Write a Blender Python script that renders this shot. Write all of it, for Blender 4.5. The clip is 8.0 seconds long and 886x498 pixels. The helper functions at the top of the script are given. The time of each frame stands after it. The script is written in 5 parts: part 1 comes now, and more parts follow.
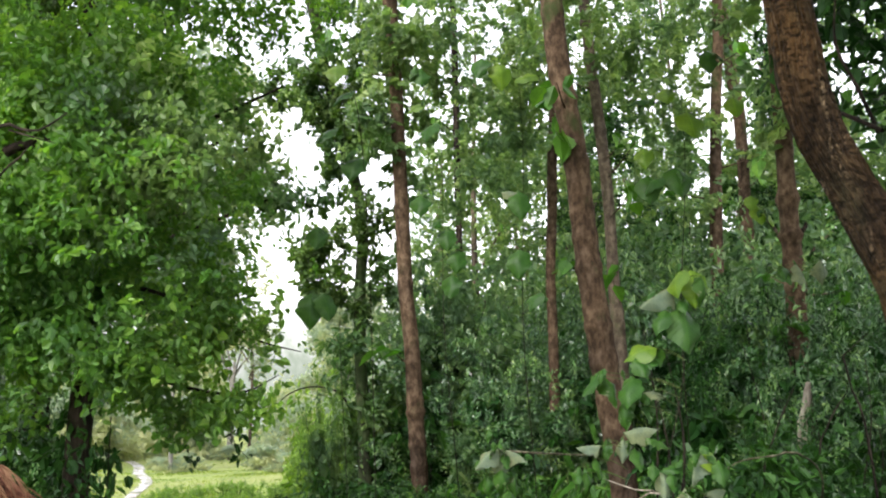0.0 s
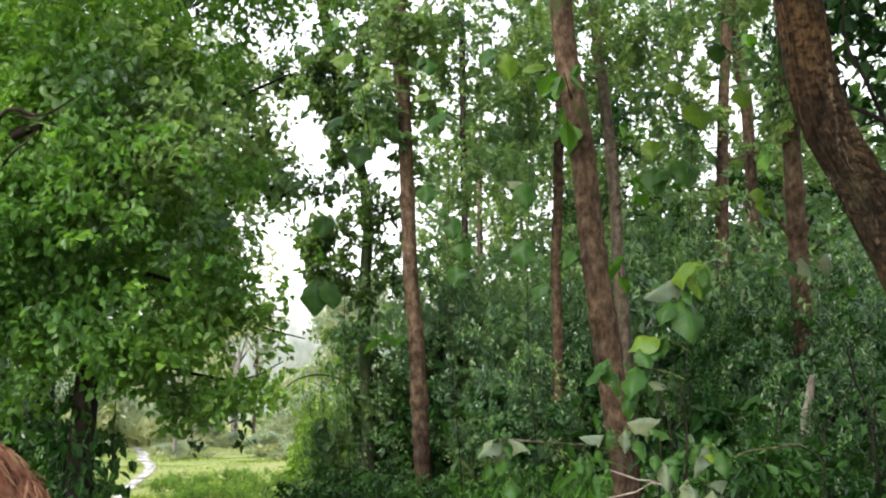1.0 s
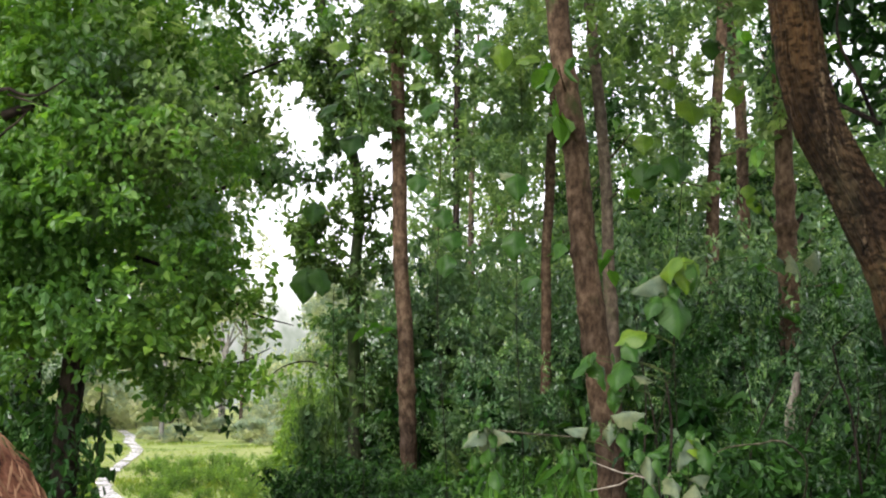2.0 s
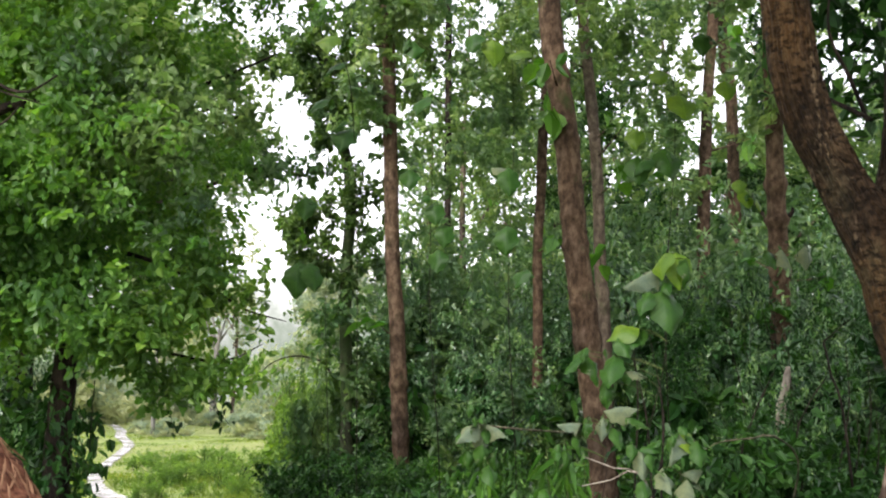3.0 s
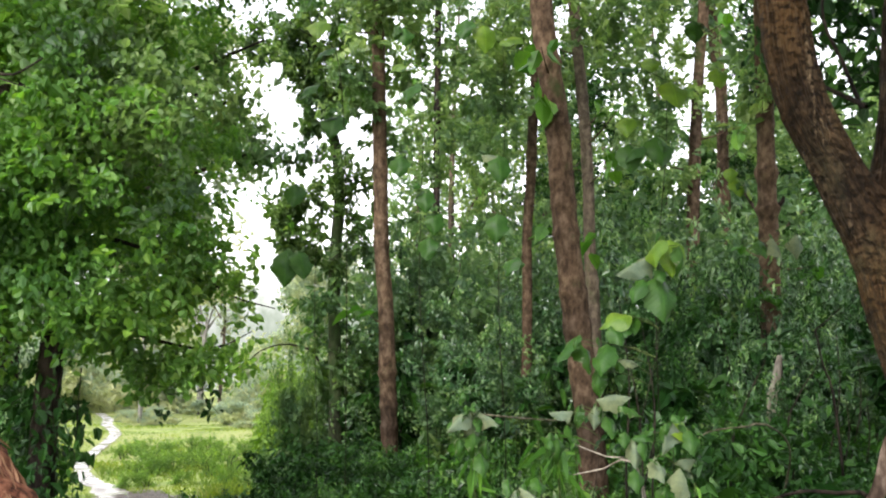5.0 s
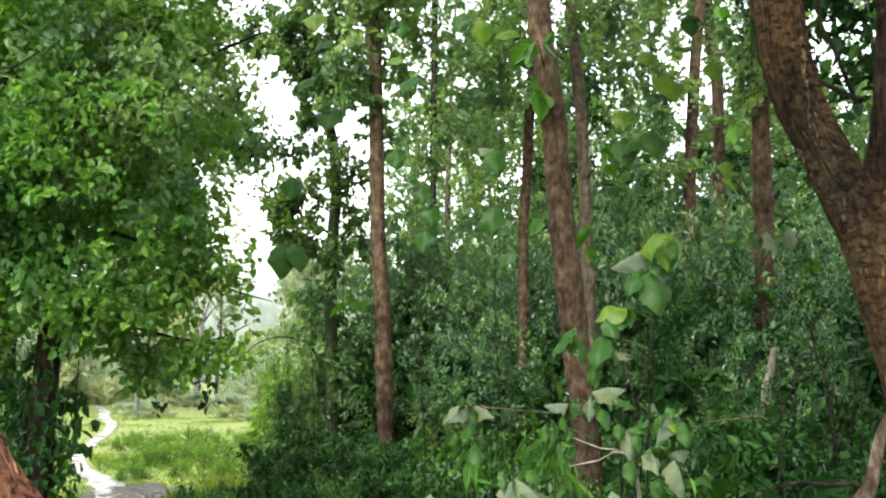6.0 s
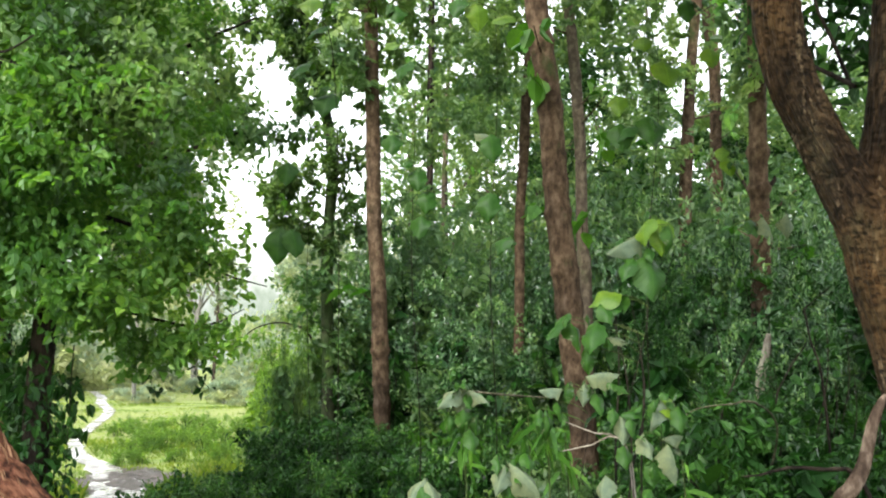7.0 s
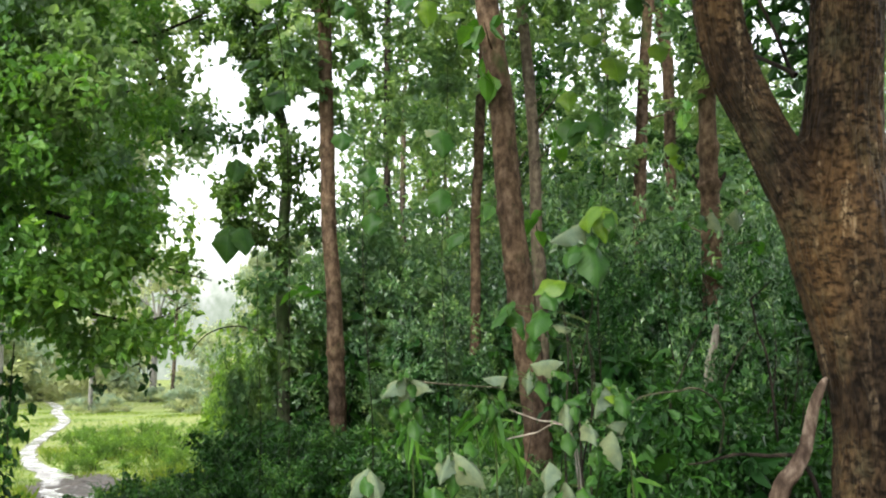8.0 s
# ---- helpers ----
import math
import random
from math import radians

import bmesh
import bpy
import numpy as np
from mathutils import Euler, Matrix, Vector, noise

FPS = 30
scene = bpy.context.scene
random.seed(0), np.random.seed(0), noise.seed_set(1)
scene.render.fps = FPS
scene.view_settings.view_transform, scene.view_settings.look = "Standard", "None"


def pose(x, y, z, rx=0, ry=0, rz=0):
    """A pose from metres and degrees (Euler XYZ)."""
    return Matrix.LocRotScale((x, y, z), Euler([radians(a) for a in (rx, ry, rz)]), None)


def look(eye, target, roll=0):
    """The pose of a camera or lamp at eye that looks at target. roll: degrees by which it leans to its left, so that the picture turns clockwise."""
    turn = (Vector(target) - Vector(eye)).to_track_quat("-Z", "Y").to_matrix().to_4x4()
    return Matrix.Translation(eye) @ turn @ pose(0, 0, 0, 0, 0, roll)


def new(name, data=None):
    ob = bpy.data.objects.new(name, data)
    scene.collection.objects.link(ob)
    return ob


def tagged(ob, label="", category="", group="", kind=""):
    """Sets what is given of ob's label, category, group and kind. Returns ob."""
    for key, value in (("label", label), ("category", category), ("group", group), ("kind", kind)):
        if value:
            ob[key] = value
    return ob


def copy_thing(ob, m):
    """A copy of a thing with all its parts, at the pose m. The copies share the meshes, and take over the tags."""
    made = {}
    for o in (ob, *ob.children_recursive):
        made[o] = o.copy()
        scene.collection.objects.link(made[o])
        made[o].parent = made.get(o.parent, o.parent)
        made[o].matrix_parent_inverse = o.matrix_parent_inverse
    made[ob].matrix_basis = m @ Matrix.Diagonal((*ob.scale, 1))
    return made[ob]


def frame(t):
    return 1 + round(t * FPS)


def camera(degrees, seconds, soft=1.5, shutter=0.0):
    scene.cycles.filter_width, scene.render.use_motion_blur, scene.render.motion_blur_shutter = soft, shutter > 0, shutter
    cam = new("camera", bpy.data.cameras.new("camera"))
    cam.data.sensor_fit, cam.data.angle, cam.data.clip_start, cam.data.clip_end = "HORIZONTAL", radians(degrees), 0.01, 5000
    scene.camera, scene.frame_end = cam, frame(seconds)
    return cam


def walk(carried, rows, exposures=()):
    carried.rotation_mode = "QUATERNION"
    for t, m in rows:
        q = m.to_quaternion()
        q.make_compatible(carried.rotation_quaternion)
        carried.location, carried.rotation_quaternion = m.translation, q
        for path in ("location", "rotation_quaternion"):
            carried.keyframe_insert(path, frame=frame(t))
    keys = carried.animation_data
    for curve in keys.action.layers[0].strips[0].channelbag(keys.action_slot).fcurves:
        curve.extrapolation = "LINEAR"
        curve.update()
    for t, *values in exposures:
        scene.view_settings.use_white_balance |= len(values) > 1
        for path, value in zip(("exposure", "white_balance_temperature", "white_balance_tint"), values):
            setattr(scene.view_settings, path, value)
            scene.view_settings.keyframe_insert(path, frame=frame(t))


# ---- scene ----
cam = camera(46.0, 8.0, soft=2.1)
PATH = [
    (0.0, pose(0.008, -0.012, 1.608, 99.339, 1.777, 1.867)),
    (0.5, pose(0.013, -0.015, 1.604, 99.418, 1.803, 2.280)),
    (1.0, pose(0.010, -0.014, 1.598, 98.807, 1.109, 2.067)),
    (1.5, pose(0.020, -0.018, 1.596, 98.463, 0.133, 1.800)),
    (3.0, pose(0.011, -0.032, 1.613, 97.862, 0.098, 0.938)),
    (3.5, pose(-0.001, -0.001, 1.612, 97.885, 0.009, 0.713)),
    (4.0, pose(-0.000, 0.003, 1.608, 97.728, -0.022, 0.587)),
    (4.5, pose(-0.011, 0.025, 1.608, 97.509, -0.002, 0.363)),
    (5.8, pose(-0.004, 0.028, 1.607, 96.933, 0.039, 0.156)),
    (6.0, pose(-0.007, -0.001, 1.607, 96.865, 0.002, 0.065)),
    (6.5, pose(-0.000, 0.000, 1.600, 96.456, -0.000, 0.000)),
    (7.0, pose(0.007, -0.001, 1.600, 96.121, -0.050, -0.089)),
    (7.5, pose(0.047, 0.023, 1.528, 97.198, 0.077, -0.075)),
    (8.0, pose(0.104, 0.042, 1.508, 96.509, 0.654, -2.086)),
]
walk(cam, PATH, exposures=[(0.0, 2.36, 6400, 17), (1.0, 2.30, 6400, 18), (1.5, 2.20, 6400, 19), (3.0, 2.24, 6400, 20), (4.0, 2.34, 6400, 20), (4.5, 2.41, 6400, 20), (6.0, 2.55, 6400, 11), (6.5, 2.59, 6400, 11), (7.5, 2.49, 6400, 11), (8.0, 2.42, 6400, 12)])

# ---- world and light: a bright overcast day just after rain ----
world = bpy.data.worlds.new("overcast_sky")
scene.world = world
world.use_nodes = True
wn, wl = world.node_tree.nodes, world.node_tree.links
wn.clear()
sky = wn.new("ShaderNodeTexSky")
sky.sky_type = 'NISHITA'
sky.sun_disc = False
sky.sun_elevation, sky.sun_rotation = radians(48), radians(205)
sky.air_density, sky.dust_density, sky.ozone_density = 1.6, 1.5, 1.0
veil = wn.new("ShaderNodeHueSaturation")
veil.inputs["Saturation"].default_value = 0.18
back = wn.new("ShaderNodeBackground")
back.inputs["Strength"].default_value = 0.103
out = wn.new("ShaderNodeOutputWorld")
wl.new(sky.outputs[0], veil.inputs["Color"])
wl.new(veil.outputs[0], back.inputs["Color"])
wl.new(back.outputs[0], out.inputs["Surface"])

sun_data = bpy.data.lights.new("sun", 'SUN')
sun_data.energy, sun_data.angle, sun_data.color = 1.15, radians(32), (1.0, 0.97, 0.92)
sun = new("sun", sun_data)
sun.matrix_world = look((-9.0, -19.2, 23.5), (0, 0, 0))


# ---- materials ----
def material(name):
    m = bpy.data.materials.new(name)
    m.use_nodes = True
    m.node_tree.nodes.clear()
    return m, m.node_tree.nodes, m.node_tree.links


def ramp(nodes, stops):
    r = nodes.new("ShaderNodeValToRGB")
    while len(r.color_ramp.elements) < len(stops):
        r.color_ramp.elements.new(0.5)
    for e, (at, c) in zip(r.color_ramp.elements, stops):
        e.position, e.color = at, (*c, 1)
    return r


def noise_tex(nodes, links, scale, detail=4.0, stretch=(1, 1, 1), rough=0.55):
    co = nodes.new("ShaderNodeTexCoord")
    mp = nodes.new("ShaderNodeMapping")
    mp.inputs["Scale"].default_value = stretch
    n = nodes.new("ShaderNodeTexNoise")
    n.inputs["Scale"].default_value, n.inputs["Detail"].default_value, n.inputs["Roughness"].default_value = scale, detail, rough
    links.new(co.outputs["Object"], mp.inputs[0])
    links.new(mp.outputs[0], n.inputs["Vector"])
    return n


def mixed(nodes, links, a, b, fac, mode='MIX'):
    m = nodes.new("ShaderNodeMix")
    m.data_type, m.blend_type = 'RGBA', mode
    for sock, val in ((m.inputs[0], fac), (m.inputs[6], a), (m.inputs[7], b)):
        if isinstance(val, bpy.types.NodeSocket):
            links.new(val, sock)
        elif isinstance(val, tuple):
            sock.default_value = (*val, 1)
        else:
            sock.default_value = val
    return m.outputs[2]


def foliage(name, dark, mid, light, through_light=0.35, rough=0.45, gloss=0.35, veins=False, glow=(1.0, 1.15, 0.35), clumps=0.32):
    """Leaf: colour by leaf, gloss from the wet cuticle, and light let through the blade."""
    m, n, l = material(name)
    geo = n.new("ShaderNodeNewGeometry")
    r = ramp(n, [(0.0, dark), (0.6, mid), (1.0, light)])
    l.new(geo.outputs["Random Per Island"], r.inputs[0])
    spot = noise_tex(n, l, 30.0, 3.0)
    col = mixed(n, l, r.outputs[0], tuple(c * 0.72 for c in mid), spot.outputs["Fac"])
    drift = noise_tex(n, l, 0.55, 2.0)
    dr = ramp(n, [(0.40, (0.76, 0.85, 0.92)), (0.60, (1.18, 1.10, 0.86))])
    l.new(drift.outputs["Fac"], dr.inputs[0])
    col = mixed(n, l, col, dr.outputs[0], 1.0, 'MULTIPLY')
    if clumps and not veins:
        clump = noise_tex(n, l, 2.2, 3.0)
        cl = ramp(n, [(0.38, (1 - clumps * 1.15, 1 - clumps, 1 - clumps * 0.85)), (0.62, (1 + clumps * 0.85, 1 + clumps * 0.7, 1 + clumps * 0.25))])
        l.new(clump.outputs["Fac"], cl.inputs[0])
        col = mixed(n, l, col, cl.outputs[0], 1.0, 'MULTIPLY')
    p = n.new("ShaderNodeBsdfPrincipled")
    p.inputs["Roughness"].default_value = rough
    p.inputs["Specular IOR Level"].default_value = gloss
    if veins:
        co = n.new("ShaderNodeTexCoord")
        xyz = n.new("ShaderNodeSeparateXYZ")
        l.new(co.outputs["Object"], xyz.inputs[0])
        side = n.new("ShaderNodeMath")
        side.operation = 'ABSOLUTE'
        l.new(xyz.outputs["Y"], side.inputs[0])
        slant = n.new("ShaderNodeMath")
        slant.operation = 'MULTIPLY_ADD'
        slant.inputs[1].default_value = -0.8
        l.new(side.outputs[0], slant.inputs[0])
        l.new(xyz.outputs["X"], slant.inputs[2])
        turns = n.new("ShaderNodeMath")
        turns.operation = 'MULTIPLY'
        turns.inputs[1].default_value = 62.0
        l.new(slant.outputs[0], turns.inputs[0])
        rib = n.new("ShaderNodeMath")
        rib.operation = 'SINE'
        l.new(turns.outputs[0], rib.inputs[0])
        vr = ramp(n, [(0.0, (0.985, 0.985, 0.985)), (0.8, (1.0, 1.0, 1.0)), (1.0, (1.04, 1.035, 1.02))])
        l.new(rib.outputs[0], vr.inputs[0])
        mr = ramp(n, [(0.010, (1.25, 1.22, 1.15)), (0.022, (1, 1, 1))])
        l.new(side.outputs[0], mr.inputs[0])
        col = mixed(n, l, mixed(n, l, col, vr.outputs[0], 1.0, 'MULTIPLY'), mr.outputs[0], 1.0, 'MULTIPLY')
        blotch = noise_tex(n, l, 5.0, 5.0, (1, 1, 1), 0.7)
        br = ramp(n, [(0.40, (0.84, 0.87, 0.88)), (0.60, (1.1, 1.06, 1.0))])
        l.new(blotch.outputs["Fac"], br.inputs[0])
        col = mixed(n, l, col, br.outputs[0], 1.0, 'MULTIPLY')
        bm_node = n.new("ShaderNodeBump")
        bm_node.inputs["Strength"].default_value, bm_node.inputs["Distance"].default_value = 0.10, 0.004
        l.new(rib.outputs[0], bm_node.inputs["Height"])
        l.new(bm_node.outputs[0], p.inputs["Normal"])
    l.new(col, p.inputs["Base Color"])
    t = n.new("ShaderNodeBsdfTranslucent")
    l.new(mixed(n, l, col, glow, 1.0, 'MULTIPLY'), t.inputs["Color"])
    mx = n.new("ShaderNodeMixShader")
    mx.inputs[0].default_value = through_light
    l.new(p.outputs[0], mx.inputs[1])
    l.new(t.outputs[0], mx.inputs[2])
    o = n.new("ShaderNodeOutputMaterial")
    l.new(mx.outputs[0], o.inputs["Surface"])
    return m


def bark(name, dark, mid, light, scale=6.0, tall=0.25, bump=0.6, rough=0.75, moss=None, moss_at=0.6):
    """Bark: ridges drawn out along the trunk, pale flakes, damp stains, a little moss."""
    m, n, l = material(name)
    ridge = noise_tex(n, l, scale * 3, 6.0, (1, 1, tall), 0.65)
    patch = noise_tex(n, l, scale * 0.5, 3.0, (1, 1, 0.5))
    fine = noise_tex(n, l, scale * 14, 3.0, (1, 1, 0.6))
    r = ramp(n, [(0.38, dark), (0.5, mid), (0.64, light)])
    l.new(ridge.outputs["Fac"], r.inputs[0])
    pr = ramp(n, [(0.38, (0.60, 0.60, 0.62)), (0.60, (1.2, 1.17, 1.1))])
    l.new(patch.outputs["Fac"], pr.inputs[0])
    col = mixed(n, l, r.outputs[0], pr.outputs[0], 1.0, 'MULTIPLY')
    if moss:
        mo = noise_tex(n, l, 2.2, 5.0, (1, 1, 0.6), 0.7)
        mr = ramp(n, [(moss_at, (0, 0, 0)), (moss_at + 0.12, (1, 1, 1))])
        l.new(mo.outputs["Fac"], mr.inputs[0])
        col = mixed(n, l, col, moss, mr.outputs[0])
    p = n.new("ShaderNodeBsdfPrincipled")
    p.inputs["Roughness"].default_value = rough
    p.inputs["Specular IOR Level"].default_value = 0.05
    l.new(col, p.inputs["Base Color"])
    b = n.new("ShaderNodeBump")
    b.inputs["Strength"].default_value, b.inputs["Distance"].default_value = bump, 0.03
    l.new(mixed(n, l, ridge.outputs["Fac"], fine.outputs["Fac"], 0.3), b.inputs["Height"])
    l.new(b.outputs[0], p.inputs["Normal"])
    o = n.new("ShaderNodeOutputMaterial")
    l.new(p.outputs[0], o.inputs["Surface"])
    return m


def fissured_bark(name, crack, plate, ridge, streak, rust, lichen):
    """Old wet bark: flaky vertical plates, cracks across them, long pale scraped streaks, rusty and damp stains, grey-green lichen."""
    m, n, l = material(name)
    plates = noise_tex(n, l, 24.0, 7.0, (1, 1, 0.4), 0.75)
    flakes = noise_tex(n, l, 46.0, 5.0, (1, 1, 0.6), 0.7)
    gr = ramp(n, [(0.41, plate), (0.50, tuple((a + b) / 2 for a, b in zip(plate, ridge))), (0.58, ridge)])
    l.new(mixed(n, l, plates.outputs["Fac"], flakes.outputs["Fac"], 0.45), gr.inputs[0])
    tone = noise_tex(n, l, 1.9, 5.0, (1, 1, 0.45), 0.6)
    to = ramp(n, [(0.46, (0, 0, 0)), (0.62, (0.75, 0.75, 0.75))])
    l.new(tone.outputs["Fac"], to.inputs[0])
    col = mixed(n, l, gr.outputs[0], mixed(n, l, rust, gr.outputs[0], 0.45), to.outputs[0])
    mould = noise_tex(n, l, 3.1, 6.0, (1, 1, 0.6), 0.7)
    mo = ramp(n, [(0.54, (0, 0, 0)), (0.68, (0.55, 0.55, 0.55))])
    l.new(mould.outputs["Fac"], mo.inputs[0])
    col = mixed(n, l, col, lichen, mo.outputs[0])
    st = noise_tex(n, l, 17.0, 4.0, (1, 1, 0.07), 0.55)
    sr = ramp(n, [(0.585, (0, 0, 0)), (0.66, (0.9, 0.9, 0.9))])
    l.new(st.outputs["Fac"], sr.inputs[0])
    where = noise_tex(n, l, 2.6, 3.0, (1, 1, 0.5))
    wr = ramp(n, [(0.42, (0, 0, 0)), (0.54, (1, 1, 1))])
    l.new(where.outputs["Fac"], wr.inputs[0])
    chip = ramp(n, [(0.44, (0, 0, 0)), (0.56, (1, 1, 1))])
    l.new(flakes.outputs["Fac"], chip.inputs[0])
    col = mixed(n, l, col, streak, mixed(n, l, (0.0, 0.0, 0.0), mixed(n, l, chip.outputs[0], wr.outputs[0], 1.0, 'MULTIPLY'), sr.outputs[0]))
    damp = noise_tex(n, l, 1.4, 6.0, (1, 1, 0.7), 0.65)
    da = ramp(n, [(0.42, (0.34, 0.32, 0.31)), (0.58, (1.1, 1.04, 0.95))])
    l.new(damp.outputs["Fac"], da.inputs[0])
    col = mixed(n, l, col, da.outputs[0], 1.0, 'MULTIPLY')
    cross = noise_tex(n, l, 26.0, 6.0, (0.7, 0.7, 1.5), 0.75)
    cr = ramp(n, [(0.40, (0, 0, 0)), (0.49, (1, 1, 1))])
    l.new(cross.outputs["Fac"], cr.inputs[0])
    half = ramp(n, [(0.0, (0.22, 0.22, 0.22)), (1.0, (1, 1, 1))])
    l.new(cr.outputs[0], half.inputs[0])
    col = mixed(n, l, crack, col, half.outputs[0])
    p = n.new("ShaderNodeBsdfPrincipled")
    p.inputs["Roughness"].default_value = 0.5
    p.inputs["Specular IOR Level"].default_value = 0.12
    l.new(col, p.inputs["Base Color"])
    b = n.new("ShaderNodeBump")
    b.inputs["Strength"].default_value, b.inputs["Distance"].default_value = 1.0, 0.07
    l.new(mixed(n, l, mixed(n, l, plates.outputs["Fac"], flakes.outputs["Fac"], 0.4), cr.outputs[0], 0.28), b.inputs["Height"])
    l.new(b.outputs[0], p.inputs["Normal"])
    o = n.new("ShaderNodeOutputMaterial")
    l.new(p.outputs[0], o.inputs["Surface"])
    return m


def earth(name, stops, scale, rough=0.9, bump=0.5, big=None):
    m, n, l = material(name)
    a = noise_tex(n, l, scale, 8.0, (1, 1, 1), 0.65)
    r = ramp(n, stops)
    l.new(a.outputs["Fac"], r.inputs[0])
    col = r.outputs[0]
    if big:
        g = noise_tex(n, l, big[0], 4.0)
        gr = ramp(n, [(0.38, (0, 0, 0)), (0.62, (1, 1, 1))])
        l.new(g.outputs["Fac"], gr.inputs[0])
        col = mixed(n, l, col, big[1], gr.outputs[0])
    p = n.new("ShaderNodeBsdfPrincipled")
    p.inputs["Roughness"].default_value = rough
    p.inputs["Specular IOR Level"].default_value = 0.1
    l.new(col, p.inputs["Base Color"])
    b = n.new("ShaderNodeBump")
    b.inputs["Strength"].default_value, b.inputs["Distance"].default_value = bump, 0.05
    l.new(a.outputs["Fac"], b.inputs["Height"])
    l.new(b.outputs[0], p.inputs["Normal"])
    o = n.new("ShaderNodeOutputMaterial")
    l.new(p.outputs[0], o.inputs["Surface"])
    return m


def puddled(name):
    """Trodden mud under a film of rain water."""
    m, n, l = material(name)
    a = noise_tex(n, l, 1.6, 5.0)
    wet = ramp(n, [(0.42, (0.10, 0.10, 0.10)), (0.58, (0.45, 0.45, 0.45))])
    l.new(a.outputs["Fac"], wet.inputs[0])
    soil = noise_tex(n, l, 4.5, 7.0)
    # The pale end of the soil colour stands in for the reflected sky.
    c = ramp(n, [(0.40, (0.11, 0.10, 0.09)), (0.6, (0.42, 0.40, 0.375))])
    l.new(soil.outputs["Fac"], c.inputs[0])
    p = n.new("ShaderNodeBsdfPrincipled")
    l.new(c.outputs[0], p.inputs["Base Color"])
    l.new(wet.outputs[0], p.inputs["Roughness"])
    p.inputs["Specular IOR Level"].default_value = 0.8
    b = n.new("ShaderNodeBump")
    b.inputs["Strength"].default_value, b.inputs["Distance"].default_value = 0.16, 0.02
    l.new(soil.outputs["Fac"], b.inputs["Height"])
    l.new(b.outputs[0], p.inputs["Normal"])
    o = n.new("ShaderNodeOutputMaterial")
    l.new(p.outputs[0], o.inputs["Surface"])
    return m


LEAF_NEAR = foliage("broadleaf_green", (0.058, 0.140, 0.036), (0.132, 0.285, 0.056), (0.285, 0.440, 0.098), 0.58, 0.42, 0.38, clumps=0.24)
# Shade of hollows and thickets is put into this dark leaf colour.
LEAF_DARK = foliage("shade_toned_broadleaf", (0.007, 0.028, 0.006), (0.020, 0.074, 0.012), (0.062, 0.160, 0.026), 0.20, 0.42, 0.18)
# Paler upper and darker low undergrowth leaves stand in for haze and floor shade.
LEAF_SHRUB = foliage("undergrowth_leaf", (0.011, 0.036, 0.012), (0.080, 0.192, 0.056), (0.320, 0.450, 0.225), 0.22, 0.28, 0.5, clumps=0.5)
LEAF_LOW = foliage("low_undergrowth_leaf", (0.008, 0.032, 0.007), (0.037, 0.125, 0.019), (0.165, 0.300, 0.080), 0.22, 0.34, 0.35, clumps=0.55)
LEAF_VINE = foliage("dull_canopy_leaf", (0.036, 0.082, 0.028), (0.086, 0.165, 0.056), (0.185, 0.280, 0.110), 0.48, 0.42, 0.3)
LEAF_FRESH = foliage("fresh_yellow_green_leaf", (0.075, 0.160, 0.022), (0.160, 0.290, 0.036), (0.290, 0.420, 0.065), 0.44)
LEAF_TEAK = foliage("canopy_leaf", (0.082, 0.158, 0.064), (0.178, 0.290, 0.120), (0.305, 0.405, 0.220), 0.60, 0.4, 0.35, False, (1.0, 1.12, 0.62))
# Rain haze is put into these two leaf colours for the far trees.
LEAF_FAR = foliage("haze_toned_far_leaf", (0.350, 0.400, 0.285), (0.430, 0.475, 0.350), (0.490, 0.530, 0.410), 0.62, 0.8, 0.2, False, (1.0, 1.1, 0.7), 0)
LEAF_HAZE = foliage("haze_toned_leaf", (0.230, 0.290, 0.200), (0.310, 0.375, 0.270), (0.400, 0.455, 0.345), 0.60, 0.7, 0.2, False, (1.0, 1.1, 0.7), 0)
GRASS = foliage("wet_meadow_grass", (0.125, 0.195, 0.042), (0.20, 0.285, 0.060), (0.37, 0.37, 0.145), 0.58, 0.7, 0.05, clumps=0)
LEAF_HERB = foliage("bright_herb_leaf", (0.026, 0.100, 0.013), (0.072, 0.200, 0.025), (0.150, 0.310, 0.045), 0.36, 0.4)
BIG_TOP = foliage("sapling_leaf_upper_side", (0.014, 0.052, 0.007), (0.034, 0.100, 0.013), (0.085, 0.180, 0.024), 0.30, 0.45, 0.2, True, (1.1, 1.08, 0.30))
BIG_YELLOW = foliage("yellowing_sapling_leaf", (0.100, 0.200, 0.016), (0.140, 0.250, 0.020), (0.190, 0.300, 0.030), 0.46, 0.45, 0.35, True)
BIG_UNDER = foliage("downy_leaf_underside", (0.105, 0.145, 0.082), (0.150, 0.192, 0.118), (0.210, 0.250, 0.165), 0.30, 0.75, 0.2, True, (0.95, 1.0, 0.7))
BARK_POLE = bark("red_brown_pole_bark", (0.030, 0.020, 0.013), (0.067, 0.045, 0.028), (0.120, 0.086, 0.058), 5.0, 0.6, 0.8, moss=(0.035, 0.050, 0.016), moss_at=0.58)
BARK_PALE = bark("grey_brown_pole_bark", (0.044, 0.035, 0.025), (0.080, 0.064, 0.046), (0.135, 0.112, 0.084), 5.0, 0.6, 0.8, moss=(0.040, 0.055, 0.018), moss_at=0.56)
BARK_MOSS = bark("mossy_dark_pole_bark", (0.020, 0.022, 0.013), (0.036, 0.042, 0.022), (0.060, 0.070, 0.036), 5.0, 0.6, 0.8, moss=(0.030, 0.055, 0.016), moss_at=0.45)
